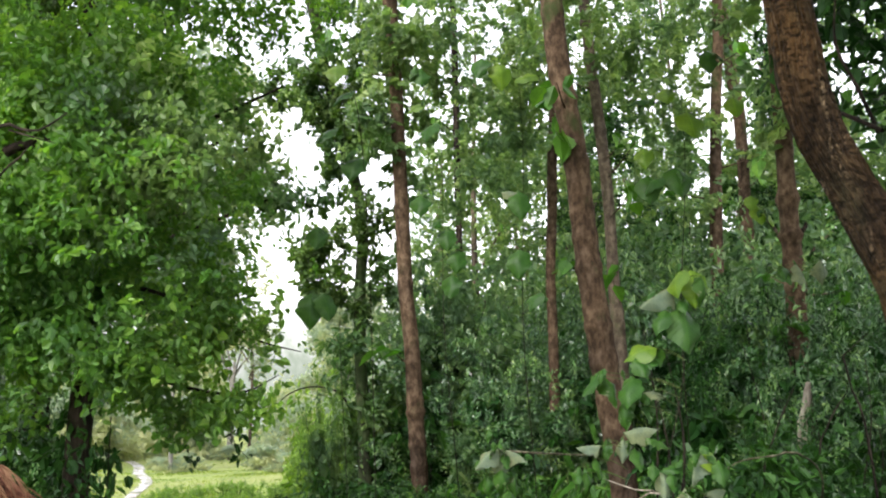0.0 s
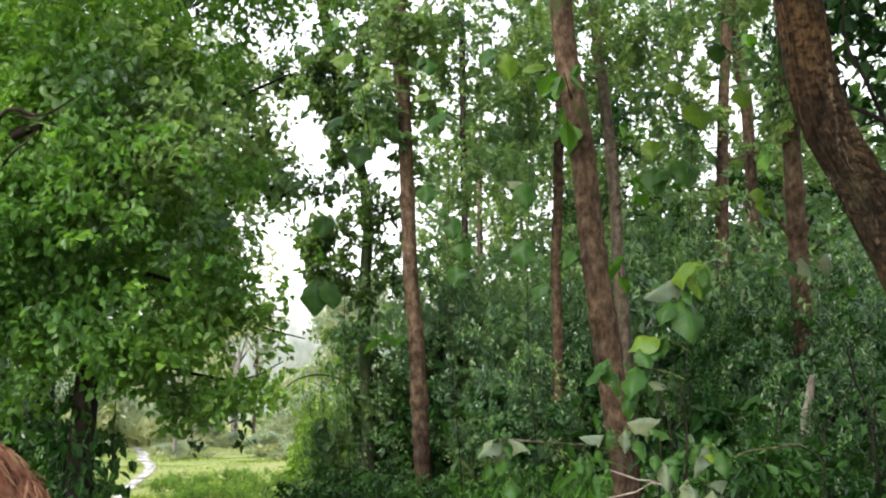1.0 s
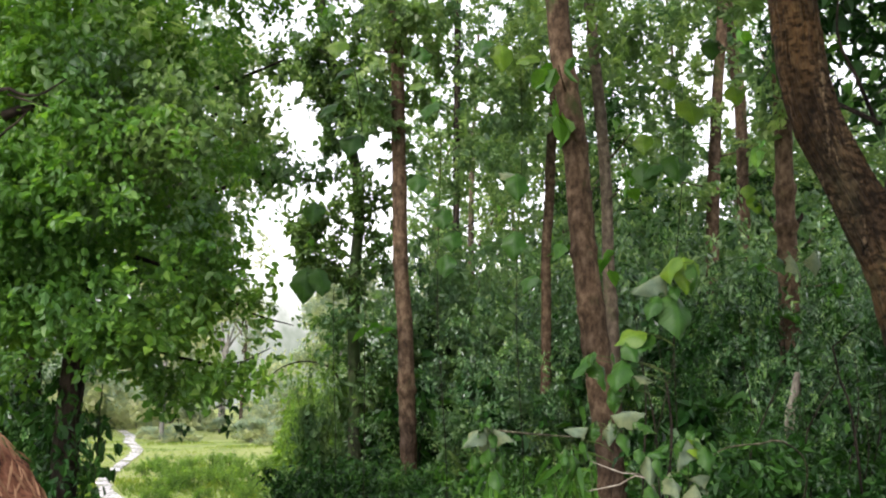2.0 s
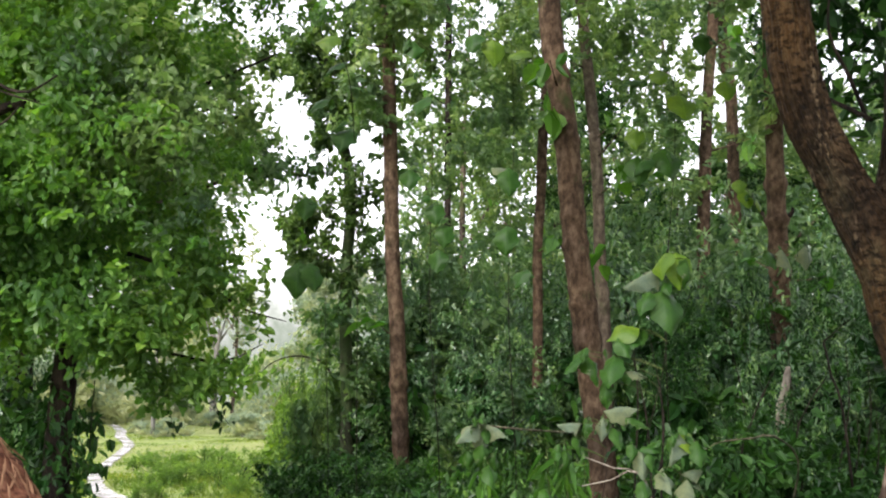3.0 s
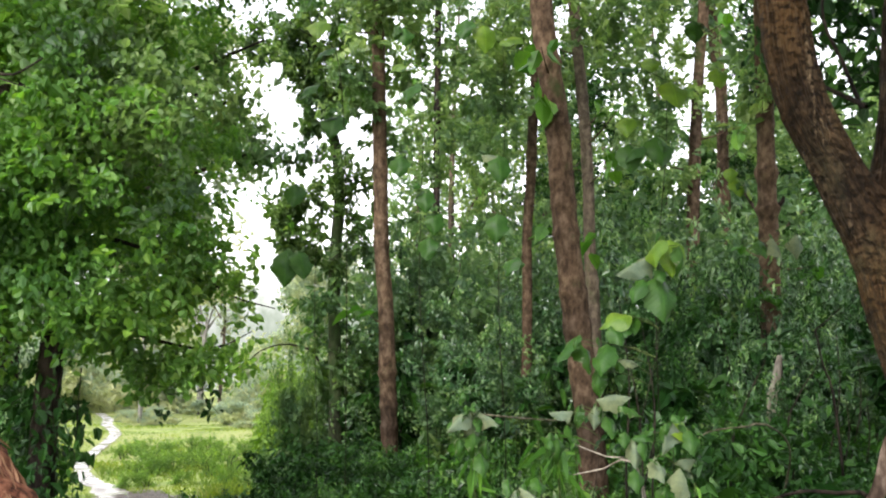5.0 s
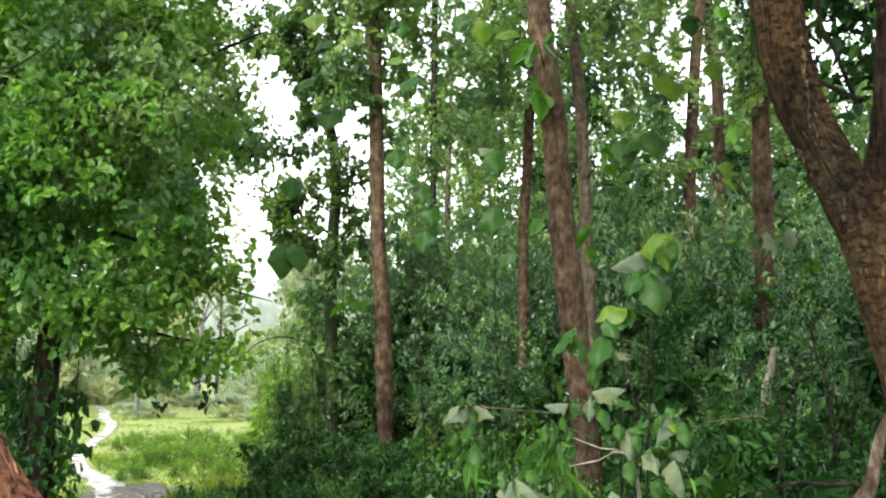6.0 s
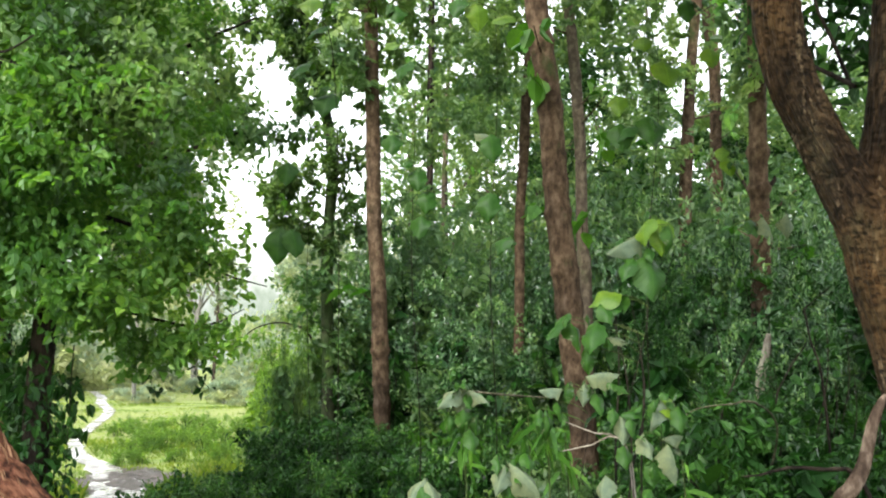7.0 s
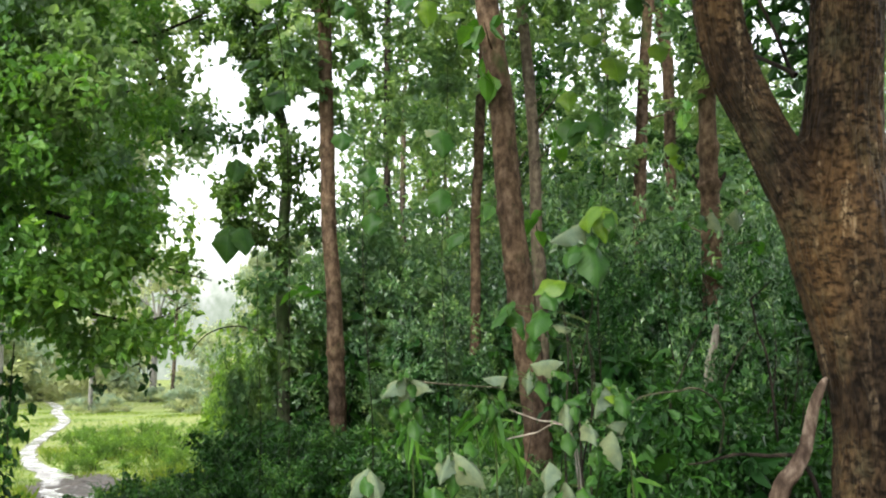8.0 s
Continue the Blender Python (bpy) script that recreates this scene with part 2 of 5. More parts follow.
BARK_NEAR = fissured_bark("wet_brown_fissured_bark", (0.006, 0.0045, 0.003), (0.016, 0.011, 0.007), (0.116, 0.077, 0.041), (0.36, 0.28, 0.18), (0.145, 0.078, 0.026), (0.070, 0.070, 0.040))
BARK_DARK = bark("wet_dark_bark", (0.007, 0.006, 0.005), (0.018, 0.014, 0.011), (0.038, 0.030, 0.023), 6.0, 0.25, 0.8)
BARK_GREY = bark("pale_bare_bark", (0.025, 0.017, 0.012), (0.060, 0.043, 0.031), (0.14, 0.11, 0.085), 6.0, 0.4, 0.5)
# Grey lightened for the far trunks: haze put into the colour.
BARK_FAR = bark("haze_toned_grey_bark", (0.11, 0.11, 0.095), (0.15, 0.15, 0.13), (0.20, 0.20, 0.17), 4.0, 0.4, 0.3)
BARK_WHITE = bark("weathered_pale_wood", (0.09, 0.08, 0.06), (0.19, 0.17, 0.14), (0.32, 0.30, 0.25), 6.0, 0.3, 0.5)
TWIG = bark("thin_twig_bark", (0.036, 0.034, 0.022), (0.068, 0.064, 0.042), (0.13, 0.120, 0.085), 12.0, 0.4, 0.3)
GREEN_STEM = bark("green_sapling_stem", (0.030, 0.045, 0.014), (0.050, 0.075, 0.022), (0.085, 0.110, 0.040), 12.0, 0.4, 0.2)
SOIL_RED = earth("red_laterite_soil", [(0.38, (0.030, 0.012, 0.008)), (0.48, (0.150, 0.060, 0.033)), (0.64, (0.26, 0.125, 0.074))], 14.0, 0.9, 1.0)
STRAW = earth("dry_straw", [(0.3, (0.10, 0.052, 0.028)), (0.7, (0.28, 0.165, 0.095))], 9.0, 0.8, 0.2)
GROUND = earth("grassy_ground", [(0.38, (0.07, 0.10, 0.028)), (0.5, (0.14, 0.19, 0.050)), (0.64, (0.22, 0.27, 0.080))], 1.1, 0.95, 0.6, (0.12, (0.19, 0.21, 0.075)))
MUD = puddled("wet_trodden_path")
# Dark so that the unseen wood floor bounces little light into the shrubs.
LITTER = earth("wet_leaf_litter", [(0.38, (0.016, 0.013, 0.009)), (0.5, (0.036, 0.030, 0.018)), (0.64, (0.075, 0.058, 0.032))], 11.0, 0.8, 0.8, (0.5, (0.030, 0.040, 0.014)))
WET_SOIL = earth("dark_wet_soil", [(0.38, (0.022, 0.018, 0.014)), (0.5, (0.05, 0.040, 0.032)), (0.64, (0.10, 0.082, 0.068))], 7.0, 0.4, 0.8)


# ---- building helpers ----
def thing(name, at, label, category, group="", kind=""):
    e = new(name)
    e.location = at
    return tagged(e, label, category, group, kind)


def part(name, data, mat, parent, label=""):
    """Links mesh data, or a bmesh, as one mesh object under a thing or under a part."""
    if isinstance(data, bmesh.types.BMesh):
        me = bpy.data.meshes.new(name)
        data.to_mesh(me)
        data.free()
    else:
        me = data
    if not me.materials:
        me.materials.append(mat)
    ob = new(name, me)
    ob.parent = parent
    if label:
        ob["label"] = label
    return ob


def mesh_from(name, verts, quads, smooth=True):
    verts, quads = np.asarray(verts, np.float32), np.asarray(quads, np.int32)
    me = bpy.data.meshes.new(name)
    me.vertices.add(len(verts))
    me.vertices.foreach_set("co", verts.ravel())
    k = quads.shape[1]
    me.loops.add(quads.size)
    me.loops.foreach_set("vertex_index", quads.ravel())
    me.polygons.add(len(quads))
    me.polygons.foreach_set("loop_start", np.arange(len(quads), dtype=np.int32) * k)
    me.polygons.foreach_set("use_smooth", np.full(len(quads), smooth))
    me.update(calc_edges=True)
    return me


def smooth_line(points, radii, step):
    """Points along a Catmull-Rom line, about step metres apart, with their radii."""
    p = np.array(points, float)
    r = np.array(radii, float)
    ext = np.vstack([2 * p[0] - p[1], p, 2 * p[-1] - p[-2]])
    out, rad = [], []
    for i in range(len(p) - 1):
        a, b, c, d = ext[i:i + 4]
        n = max(2, int(np.linalg.norm(c - b) / step))
        for k in range(n):
            t = k / n
            out.append(0.5 * (2 * b + (c - a) * t + (2 * a - 5 * b + 4 * c - d) * t * t + (3 * b - a - 3 * c + d) * t ** 3))
            rad.append(r[i] * (1 - t) + r[i + 1] * t)
    return np.array(out + [p[-1]]), np.array(rad + [r[-1]])


def limb(name, points, radii, sides=12, step=0.12, lumps=0.06, seed=0, fine=0.0, knots=()):
    """A tapered, uneven branch or trunk along a line."""
    p, r = smooth_line(points, radii, step)
    for z, swell in knots:
        r = r * (1 + swell * np.exp(-((p[:, 2] - z) / 0.045) ** 2))
    d = np.gradient(p, axis=0)
    d /= np.linalg.norm(d, axis=1)[:, None]
    side = np.cross(d, (0.31, 0.95, 0.05))
    side /= np.linalg.norm(side, axis=1)[:, None]
    other = np.cross(d, side)
    ang = np.linspace(0, 2 * np.pi, sides, endpoint=False)
    verts = []
    for i in range(len(p)):
        for a in ang:
            o = Vector((math.cos(a) * 1.3 + seed * 7.1, math.sin(a) * 1.3, np.linalg.norm(p[i]) * 0.9 + i * step * 1.2))
            k = 1 + lumps * noise.noise(o * 1.6) * 1.6
            if fine:
                k += fine * noise.noise(Vector((math.cos(a) * 7 + seed, math.sin(a) * 7, i * step * 4.0)))
            verts.append(p[i] + r[i] * k * (math.cos(a) * side[i] + math.sin(a) * other[i]))
    quads = [(i * sides + j, i * sides + (j + 1) % sides, (i + 1) * sides + (j + 1) % sides, (i + 1) * sides + j)
             for i in range(len(p) - 1) for j in range(sides)]
    return mesh_from(name, verts, quads)


def rugged_limb(name, points, radii, sides, step, seed):
    """A trunk with real bark relief: drawn-out ridges, flaking plates, cracks across them, a few burls."""
    p, r = smooth_line(points, radii, step)
    d = unit(np.gradient(p, axis=0))
    side = unit(np.cross(d, (0.31, 0.95, 0.05)))
    other = np.cross(d, side)
    run = np.concatenate([[0], np.cumsum(np.linalg.norm(np.diff(p, axis=0), axis=1))])
    ang = np.linspace(0, 2 * np.pi, sides, endpoint=False)
    verts = []
    for i in range(len(p)):
        for a in ang:
            ca, sa, z = math.cos(a), math.sin(a), run[i]
            lump = 0.075 * noise.noise(Vector((ca * 1.3 + seed * 7.1, sa * 1.3, z * 1.7)))
            ridge = abs(noise.noise(Vector((ca * 7 + seed, sa * 7, z * 2.4))))
            plate = noise.noise(Vector((ca * 13, sa * 13 + seed, z * 9.0)))
            crack = max(0.0, noise.noise(Vector((ca * 5, sa * 5, z * 17.0 + seed))) - 0.28)
            k = 1 + lump + (0.026 * plate - 0.075 * (0.35 - min(ridge, 0.35)) / 0.35 - 0.12 * crack) * 0.2 / max(r[i], 0.1)
            verts.append(p[i] + r[i] * k * (ca * side[i] + sa * other[i]))
    quads = [(i * sides + j, i * sides + (j + 1) % sides, (i + 1) * sides + (j + 1) % sides, (i + 1) * sides + j)
             for i in range(len(p) - 1) for j in range(sides)]
    return mesh_from(name, verts, quads)


def unit(v):
    return v / np.maximum(np.linalg.norm(v, axis=1), 1e-6)[:, None]


def leaf_mesh(name, base, along, normal, length, width, fold=0.18, droop=0.25):
    """Many folded, drooping leaf blades: two halves either side of the midrib."""
    d = unit(along)
    s = unit(np.cross(d, normal))
    n = np.cross(s, d)
    L, w = length[:, None], width[:, None]
    tip = base + d * L - n * L * droop
    v = np.stack([base,
                  base + d * L * 0.32 + s * w * 0.5 + n * w * fold,
                  base + d * L * 0.70 + s * w * 0.38 + n * (w * fold - L * droop * 0.45),
                  tip,
                  base + d * L * 0.70 - s * w * 0.38 + n * (w * fold - L * droop * 0.45),
                  base + d * L * 0.32 - s * w * 0.5 + n * w * fold], 1).reshape(-1, 3)
    k = np.arange(len(base))[:, None] * 6
    q = np.stack([k + (0, 1, 2, 3), k + (0, 3, 4, 5)], 1).reshape(-1, 4)
    return mesh_from(name, v, q, False)


def sprays(rng, centres, per, twig, leaf, slim=0.5, hang=0.35, spread=0.6, toss=0.45):
    """Leaves in sprays: a short twig at each centre, with leaves to both sides of it. Returns what leaf_mesh takes."""
    n = len(centres)
    t = rng.normal(size=(n, 3))
    t[:, 2] -= hang
    t = unit(t)
    k = np.linspace(0, 1, per)[None, :, None]
    base = centres[:, None, :] + t[:, None, :] * (k - 0.5) * twig + rng.normal(scale=twig * 0.10, size=(n, per, 3))
    out_way = rng.normal(size=(n, per, 3)) * spread + t[:, None, :] * 0.6
    out_way[..., 2] -= hang * 0.6
    nor = rng.normal(size=(n, per, 3)) * toss
    nor[..., 2] += 1.0
    size = leaf * rng.uniform(0.55, 1.25, size=(n, per)) * rng.uniform(0.75, 1.3, size=(n, 1))
    return base.reshape(-1, 3), out_way.reshape(-1, 3), nor.reshape(-1, 3), size.ravel(), (size * slim * rng.uniform(0.8, 1.2, size=(n, per))).ravel()


def cloud(rng, lobes, gap=0.0, gap_size=0.8):
    """Points in uneven lobes (x, y, z, rx, ry, rz, count), denser to the outside, with gaps by noise."""
    pts = []
    for x, y, z, rx, ry, rz, count in lobes:
        d = unit(rng.normal(size=(count, 3)))
        rad = rng.uniform(0, 1, size=(count, 1)) ** 0.45
        pts.append(d * rad * (rx, ry, rz) + (x, y, z))
    p = np.vstack(pts)
    if gap > 0:
        keep = np.array([noise.noise(Vector(q) / gap_size) > gap - 0.5 for q in p])
        p = p[keep]
    return p


# ---- ground ----
def rise(x, y):
    """Height of the open land: level, with low swells far out."""
    r = max(0.0, math.hypot(x, y) - 70) / 200
    return min(r, 1.0) * 2.0 * (0.3 + noise.noise(Vector((x * 0.01, y * 0.01, 3))))


def ground_sheet():
    ring = [0.0] + [0.9 * 1.13 ** i for i in range(66)]
    seg = 96
    verts, quads = [], []
    for r in ring:
        for j in range(seg):
            a = 2 * math.pi * j / seg
            x, y = r * math.cos(a), 14 + r * math.sin(a)
            verts.append((x, y, rise(x, y)))
    for i in range(len(ring) - 1):
        for j in range(seg):
            quads.append((i * seg + j, i * seg + (j + 1) % seg, (i + 1) * seg + (j + 1) % seg, (i + 1) * seg + j))
    return mesh_from("ground", verts, quads)


ground = part("ground", ground_sheet(), GROUND, None)
tagged(ground, "green meadow and forest floor, wet after rain", "ground", kind="structure")

TRAIL = [(0.3, -12.0, 0.6), (0.1, -4.0, 0.55), (0.0, 0.0, 0.6), (-0.3, 2.6, 0.55), (-0.9, 5.0, 0.6), (-2.0, 7.4, 0.55), (-3.0, 9.5, 0.5), (-3.5, 11.4, 0.6), (-4.0, 13.2, 0.65), (-4.45, 14.4, 0.55), (-5.1, 15.9, 0.42), (-6.05, 17.8, 0.32), (-6.95, 20.1, 0.28), (-7.85, 23.2, 0.26),
         (-8.9, 27.4, 0.27), (-10.5, 33.4, 0.34), (-12.9, 40.0, 0.42), (-15.0, 46.5, 0.40), (-19.3, 57.7, 0.45), (-24.0, 68.0, 0.5)]


def trail_sheet():
    p, w = smooth_line([(x, y, 0) for x, y, _ in TRAIL], [w for *_, w in TRAIL], 0.1)
    d = unit(np.gradient(p, axis=0))
    s = np.stack([d[:, 1], -d[:, 0], d[:, 2] * 0], 1)
    verts = []
    for i in range(len(p)):
        for k in (-1, -0.5, 0, 0.5, 1):
            edge = 1 + 0.45 * noise.noise(Vector((p[i][1] * 1.5, k * 3, 1.0))) + 0.3 * noise.noise(Vector((p[i][1] * 6, k * 3, 7.0)))
            q = p[i] + s[i] * w[i] * 0.5 * k * edge
            verts.append((q[0], q[1], rise(q[0], q[1]) + 0.02 - 0.008 * (1 - abs(k))))
    quads = [(i * 5 + k, i * 5 + k + 1, (i + 1) * 5 + k + 1, (i + 1) * 5 + k) for i in range(len(p) - 1) for k in range(4)]
    return mesh_from("footpath", verts, quads)


footpath = part("footpath", trail_sheet(), MUD, None)
tagged(footpath, "narrow sandy footpath wet with rain water, sky reflection put into its pale colour", "path", kind="structure")


def mud_patch():
    """Trampled dark soil along the near end of the path, with a ragged edge."""
    verts, quads = [], []
    nr, na = 36, 130
    for i in range(nr):
        for j in range(na):
            a = 2 * math.pi * j / na
            r = i / (nr - 1) * (1 + 0.45 * noise.noise(Vector((math.cos(a) * 1.6, math.sin(a) * 1.6, 2))) + 0.2 * noise.noise(Vector((math.cos(a) * 6, math.sin(a) * 6, 4))))
            x, y = -4.15 - 0.30 * r * math.sin(a) + 0.75 * r * math.cos(a), 14.3 + 1.5 * r * math.sin(a)
            verts.append((x, y, 0.006 + (1 - (i / (nr - 1)) ** 2) * (0.020 + 0.024 * noise.noise(Vector((x * 9, y * 4, 0))) + 0.03 * noise.noise(Vector((x * 2, y * 1.5, 5))))))
    for i in range(nr - 1):
        for j in range(na):
            quads.append((i * na + j, i * na + (j + 1) % na, (i + 1) * na + (j + 1) % na, (i + 1) * na + j))
    return mesh_from("mud_patch", verts, quads)


mud = part("mud_patch", mud_patch(), WET_SOIL, None)
tagged(mud, "dark trampled wet soil beside the footpath", "mud", kind="structure")


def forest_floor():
    """The shaded ground under the trees: an added, unseen sheet of dark litter with a ragged edge towards the meadow
    and the path.
    """
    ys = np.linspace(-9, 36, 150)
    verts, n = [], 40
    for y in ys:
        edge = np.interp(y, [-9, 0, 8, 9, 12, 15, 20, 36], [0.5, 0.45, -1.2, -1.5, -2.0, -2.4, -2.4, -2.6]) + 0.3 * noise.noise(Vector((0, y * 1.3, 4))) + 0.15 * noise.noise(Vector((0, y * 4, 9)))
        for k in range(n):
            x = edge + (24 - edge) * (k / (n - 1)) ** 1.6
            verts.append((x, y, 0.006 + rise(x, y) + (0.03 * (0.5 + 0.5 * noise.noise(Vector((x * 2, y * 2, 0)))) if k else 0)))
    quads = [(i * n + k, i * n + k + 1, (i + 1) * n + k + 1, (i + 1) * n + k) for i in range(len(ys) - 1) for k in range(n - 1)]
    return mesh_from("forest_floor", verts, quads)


tagged(part("forest_floor", forest_floor(), LITTER, None), "dark wet leaf litter added on the unseen floor of the wood", "ground", kind="structure")


# ---- the pole-like trees of the wood ----
def forest_tree(points, radius, bark_mat, lobes, leaf_mat, leaf, label, seed, gap=0.42, per=17, group="", rings=(), broad=0.20):
    """A slender tree: trunk with branch collars, thin side limbs and a thin, gappy crown."""
    rng = np.random.default_rng(seed)
    x, y, _ = points[-1]
    tree = thing("forest_tree", (x, y, 0), label, "tree", group)
    off = np.array((x, y, 0))
    pts = [np.array(p, float) - off for p in points]
    top = pts[0]
    up = unit((pts[0] - pts[1])[None])[0]
    pts = [top + up * 3.5] + pts + [np.array((pts[-1][0], pts[-1][1], -0.1))]
    n = len(pts)
    rad = [radius * (0.86 + 0.20 * i / (n - 1)) for i in range(n)]
    rad[0], rad[-1] = radius * 0.5, radius * 1.4
    knots = [(z, rng.uniform(0.05, 0.16)) for z in rng.uniform(0.8, 8.0, 12)] + list(rings)
    part("trunk", limb("trunk", pts, rad, 16, 0.04, 0.10, seed, 0.03, knots), bark_mat, tree)
    line, lr = smooth_line(pts, rad, 0.2)
    ok = [i for i in range(len(line)) if line[i][2] > 2.2]
    for k in range(9):
        i = ok[int(rng.integers(len(ok)))]
        a = rng.uniform(0, 2 * math.pi)
        ln = rng.uniform(0.12, 0.9)
        w = np.array((math.cos(a), math.sin(a), rng.uniform(0.1, 0.7)))
        p0 = line[i]
        branch = part("branch", limb("branch", [p0, p0 + w * ln * 0.5 + (0, 0, -0.03), p0 + w * ln], [min(lr[i] * 0.3, 0.02), 0.009, 0.004], 6, 0.15, 0.1, k), bark_mat, tree)
        part("leaves", leaf_mesh("leaves", *sprays(rng, (p0 + w * ln)[None], 5, 0.28, broad, 0.75, 0.7), 0.1, 0.35), LEAF_HERB, branch, "large yellow-green leaves")
    c = cloud(rng, [(lx - off[0], ly - off[1], lz, rx, ry, rz, int(cnt * 1.35)) for lx, ly, lz, rx, ry, rz, cnt in lobes], gap, 0.7)
    part("crown", leaf_mesh("crown", *sprays(rng, c, per, leaf * 2.2, leaf * 0.72, 0.66, 0.3, 0.6, 0.8), 0.15, 0.3), leaf_mat, tree)
    return tree


POLES = "pole-like trees of the wood"
forest_tree([(-1.07, 14, 8.72), (-0.98, 14, 6.66), (-0.95, 14, 5.46), (-0.92, 14, 4.28), (-0.90, 14, 3.35), (-0.84, 14, 2.58), (-0.81, 14, 1.67), (-0.78, 14, 0.78)], 0.102, BARK_POLE,
            [(-1.2, 14.5, 7.2, 1.1, 1.5, 1.4, 90), (-0.40, 14.4, 4.9, 0.5, 0.6, 1.4, 75), (-1.3, 13.6, 5.6, 0.4, 0.4, 0.7, 26), (-0.9, 13.6, 6.9, 0.5, 0.4, 0.5, 26), (-0.6, 15.0, 6.8, 0.7, 0.7, 1.2, 55), (-1.35, 15.0, 7.0, 0.4, 0.4, 0.8, 28), (-0.9, 13.6, 9.5, 1.6, 2, 1.4, 160)], LEAF_TEAK, 0.155,
            "straight slim tree with red-brown bark and sparse leaves", 11, group=POLES)
forest_tree([(0.88, 10, 6.5), (0.925, 10, 5.4), (0.97, 10, 4.80), (1.03, 10, 4.40), (1.07, 10, 4.02), (1.10, 10, 3.51), (1.14, 10, 2.96), (1.19, 10, 2.52), (1.23, 10, 2.08), (1.31, 10, 1.33), (1.355, 10, 0.81)], 0.124, BARK_POLE,
            [(0.9, 10.6, 7.0, 1.4, 1.4, 1.0, 140), (0.5, 10.5, 8.6, 1.8, 1.8, 1.2, 200)], LEAF_TEAK, 0.155,
            "leaning slender tree with red-brown ringed bark", 12, group=POLES, rings=((3.02, 0.14), (3.55, 0.06), (4.05, 0.15), (4.72, 0.07), (2.35, 0.06), (1.75, 0.08)))
forest_tree([(1.52, 13, 8.2), (1.63, 13, 6.3), (1.69, 13, 5.55), (1.74, 13, 4.81), (1.77, 13, 4.08), (1.775, 13, 3.15), (1.81, 13, 2.3)], 0.074, BARK_PALE,
            [(1.7, 13.5, 6.4, 1.0, 1.2, 1.5, 110), (2.3, 13.5, 8.6, 1.6, 1.6, 1.2, 160), (2.4, 14.3, 6.1, 0.8, 0.7, 1.0, 75)], LEAF_TEAK, 0.145,
            "thin grey-brown tree standing behind a leaning one", 13, group=POLES)
forest_tree([(1.48, 15, 8.5), (1.34, 15, 6.59), (1.29, 15, 5.91), (1.24, 15, 5.31), (1.20, 15, 4.47), (1.14, 15, 3.64), (1.135, 15, 2.98), (1.12, 15, 2.0), (1.10, 15, 1.28)], 0.076, BARK_POLE,
            [(0.9, 15.5, 6.4, 1.1, 1.4, 1.5, 150), (0.8, 15.5, 9, 1.6, 1.6, 1.3, 180), (0.5, 14.2, 5.6, 0.8, 0.7, 1.0, 55)], LEAF_TEAK, 0.145,
            "thin upright tree with grey-brown bark", 14, group=POLES)
forest_tree([(-2.4, 15, 8.6), (-2.13, 15, 7.03), (-1.97, 15, 6.33), (-1.83, 15, 5.73), (-1.64, 15, 4.97), (-1.58, 15, 4.3), (-1.62, 15, 3.64), (-1.64, 15, 2.98), (-1.62, 15, 2.0), (-1.60, 15, 1.52)], 0.085, BARK_MOSS,
            [(-2.24, 14.8, 6.19, 0.26, 0.26, 0.25, 14), (-2.01, 14.8, 5.22, 0.22, 0.22, 0.20, 12), (-2.47, 14.8, 5.26, 0.12, 0.12, 0.25, 6), (-2.31, 14.8, 6.70, 0.28, 0.28, 0.20, 14), (-2.68, 14.8, 3.5, 0.34, 0.3, 0.30, 13), (-2.45, 14.8, 4.05, 0.28, 0.3, 0.22, 22), (-2.9, 14.7, 3.05, 0.25, 0.3, 0.2, 14), (-2.13, 14.8, 3.4, 0.3, 0.3, 0.3, 14), (-2.25, 14.8, 4.3, 0.3, 0.3, 0.3, 24), (-1.25, 14.4, 4.75, 0.3, 0.3, 0.3, 24), (-2.5, 14.8, 3.3, 0.3, 0.3, 0.3, 22), (-2.75, 14.6, 6.6, 0.5, 0.5, 0.5, 46), (-3.1, 14.6, 5.9, 0.35, 0.4, 0.35, 26), (-2.6, 14.6, 5.0, 0.32, 0.3, 0.5, 26), (-1.75, 14.7, 2.7, 0.3, 0.3, 0.8, 40), (-1.3, 14.7, 5.6, 0.35, 0.4, 0.5, 30), (-1.75, 14.8, 5.4, 0.5, 0.5, 1.8, 66), (-2.15, 14.8, 3.6, 0.5, 0.4, 0.75, 28), (-2.45, 14.8, 3.8, 0.32, 0.3, 0.45, 20), (-1.30, 14.7, 4.9, 0.26, 0.3, 0.45, 18), (-2.35, 14.9, 4.9, 0.35, 0.4, 0.4, 20), (-1.40, 14.8, 6.2, 0.5, 0.4, 0.6, 34), (-2.4, 14.9, 6.3, 0.7, 0.5, 0.7, 70), (-1.35, 14.8, 3.9, 0.35, 0.4, 0.8, 22), (-1.9, 15, 3.3, 0.55, 0.5, 1.2, 22), (-2.2, 15, 8.0, 1.1, 1.5, 1.2, 90), (-1.6, 15.2, 1.8, 0.5, 0.6, 0.9, 60)], LEAF_VINE, 0.15,
            "dark slim tree wrapped in climbing leaves", 15, group=POLES)
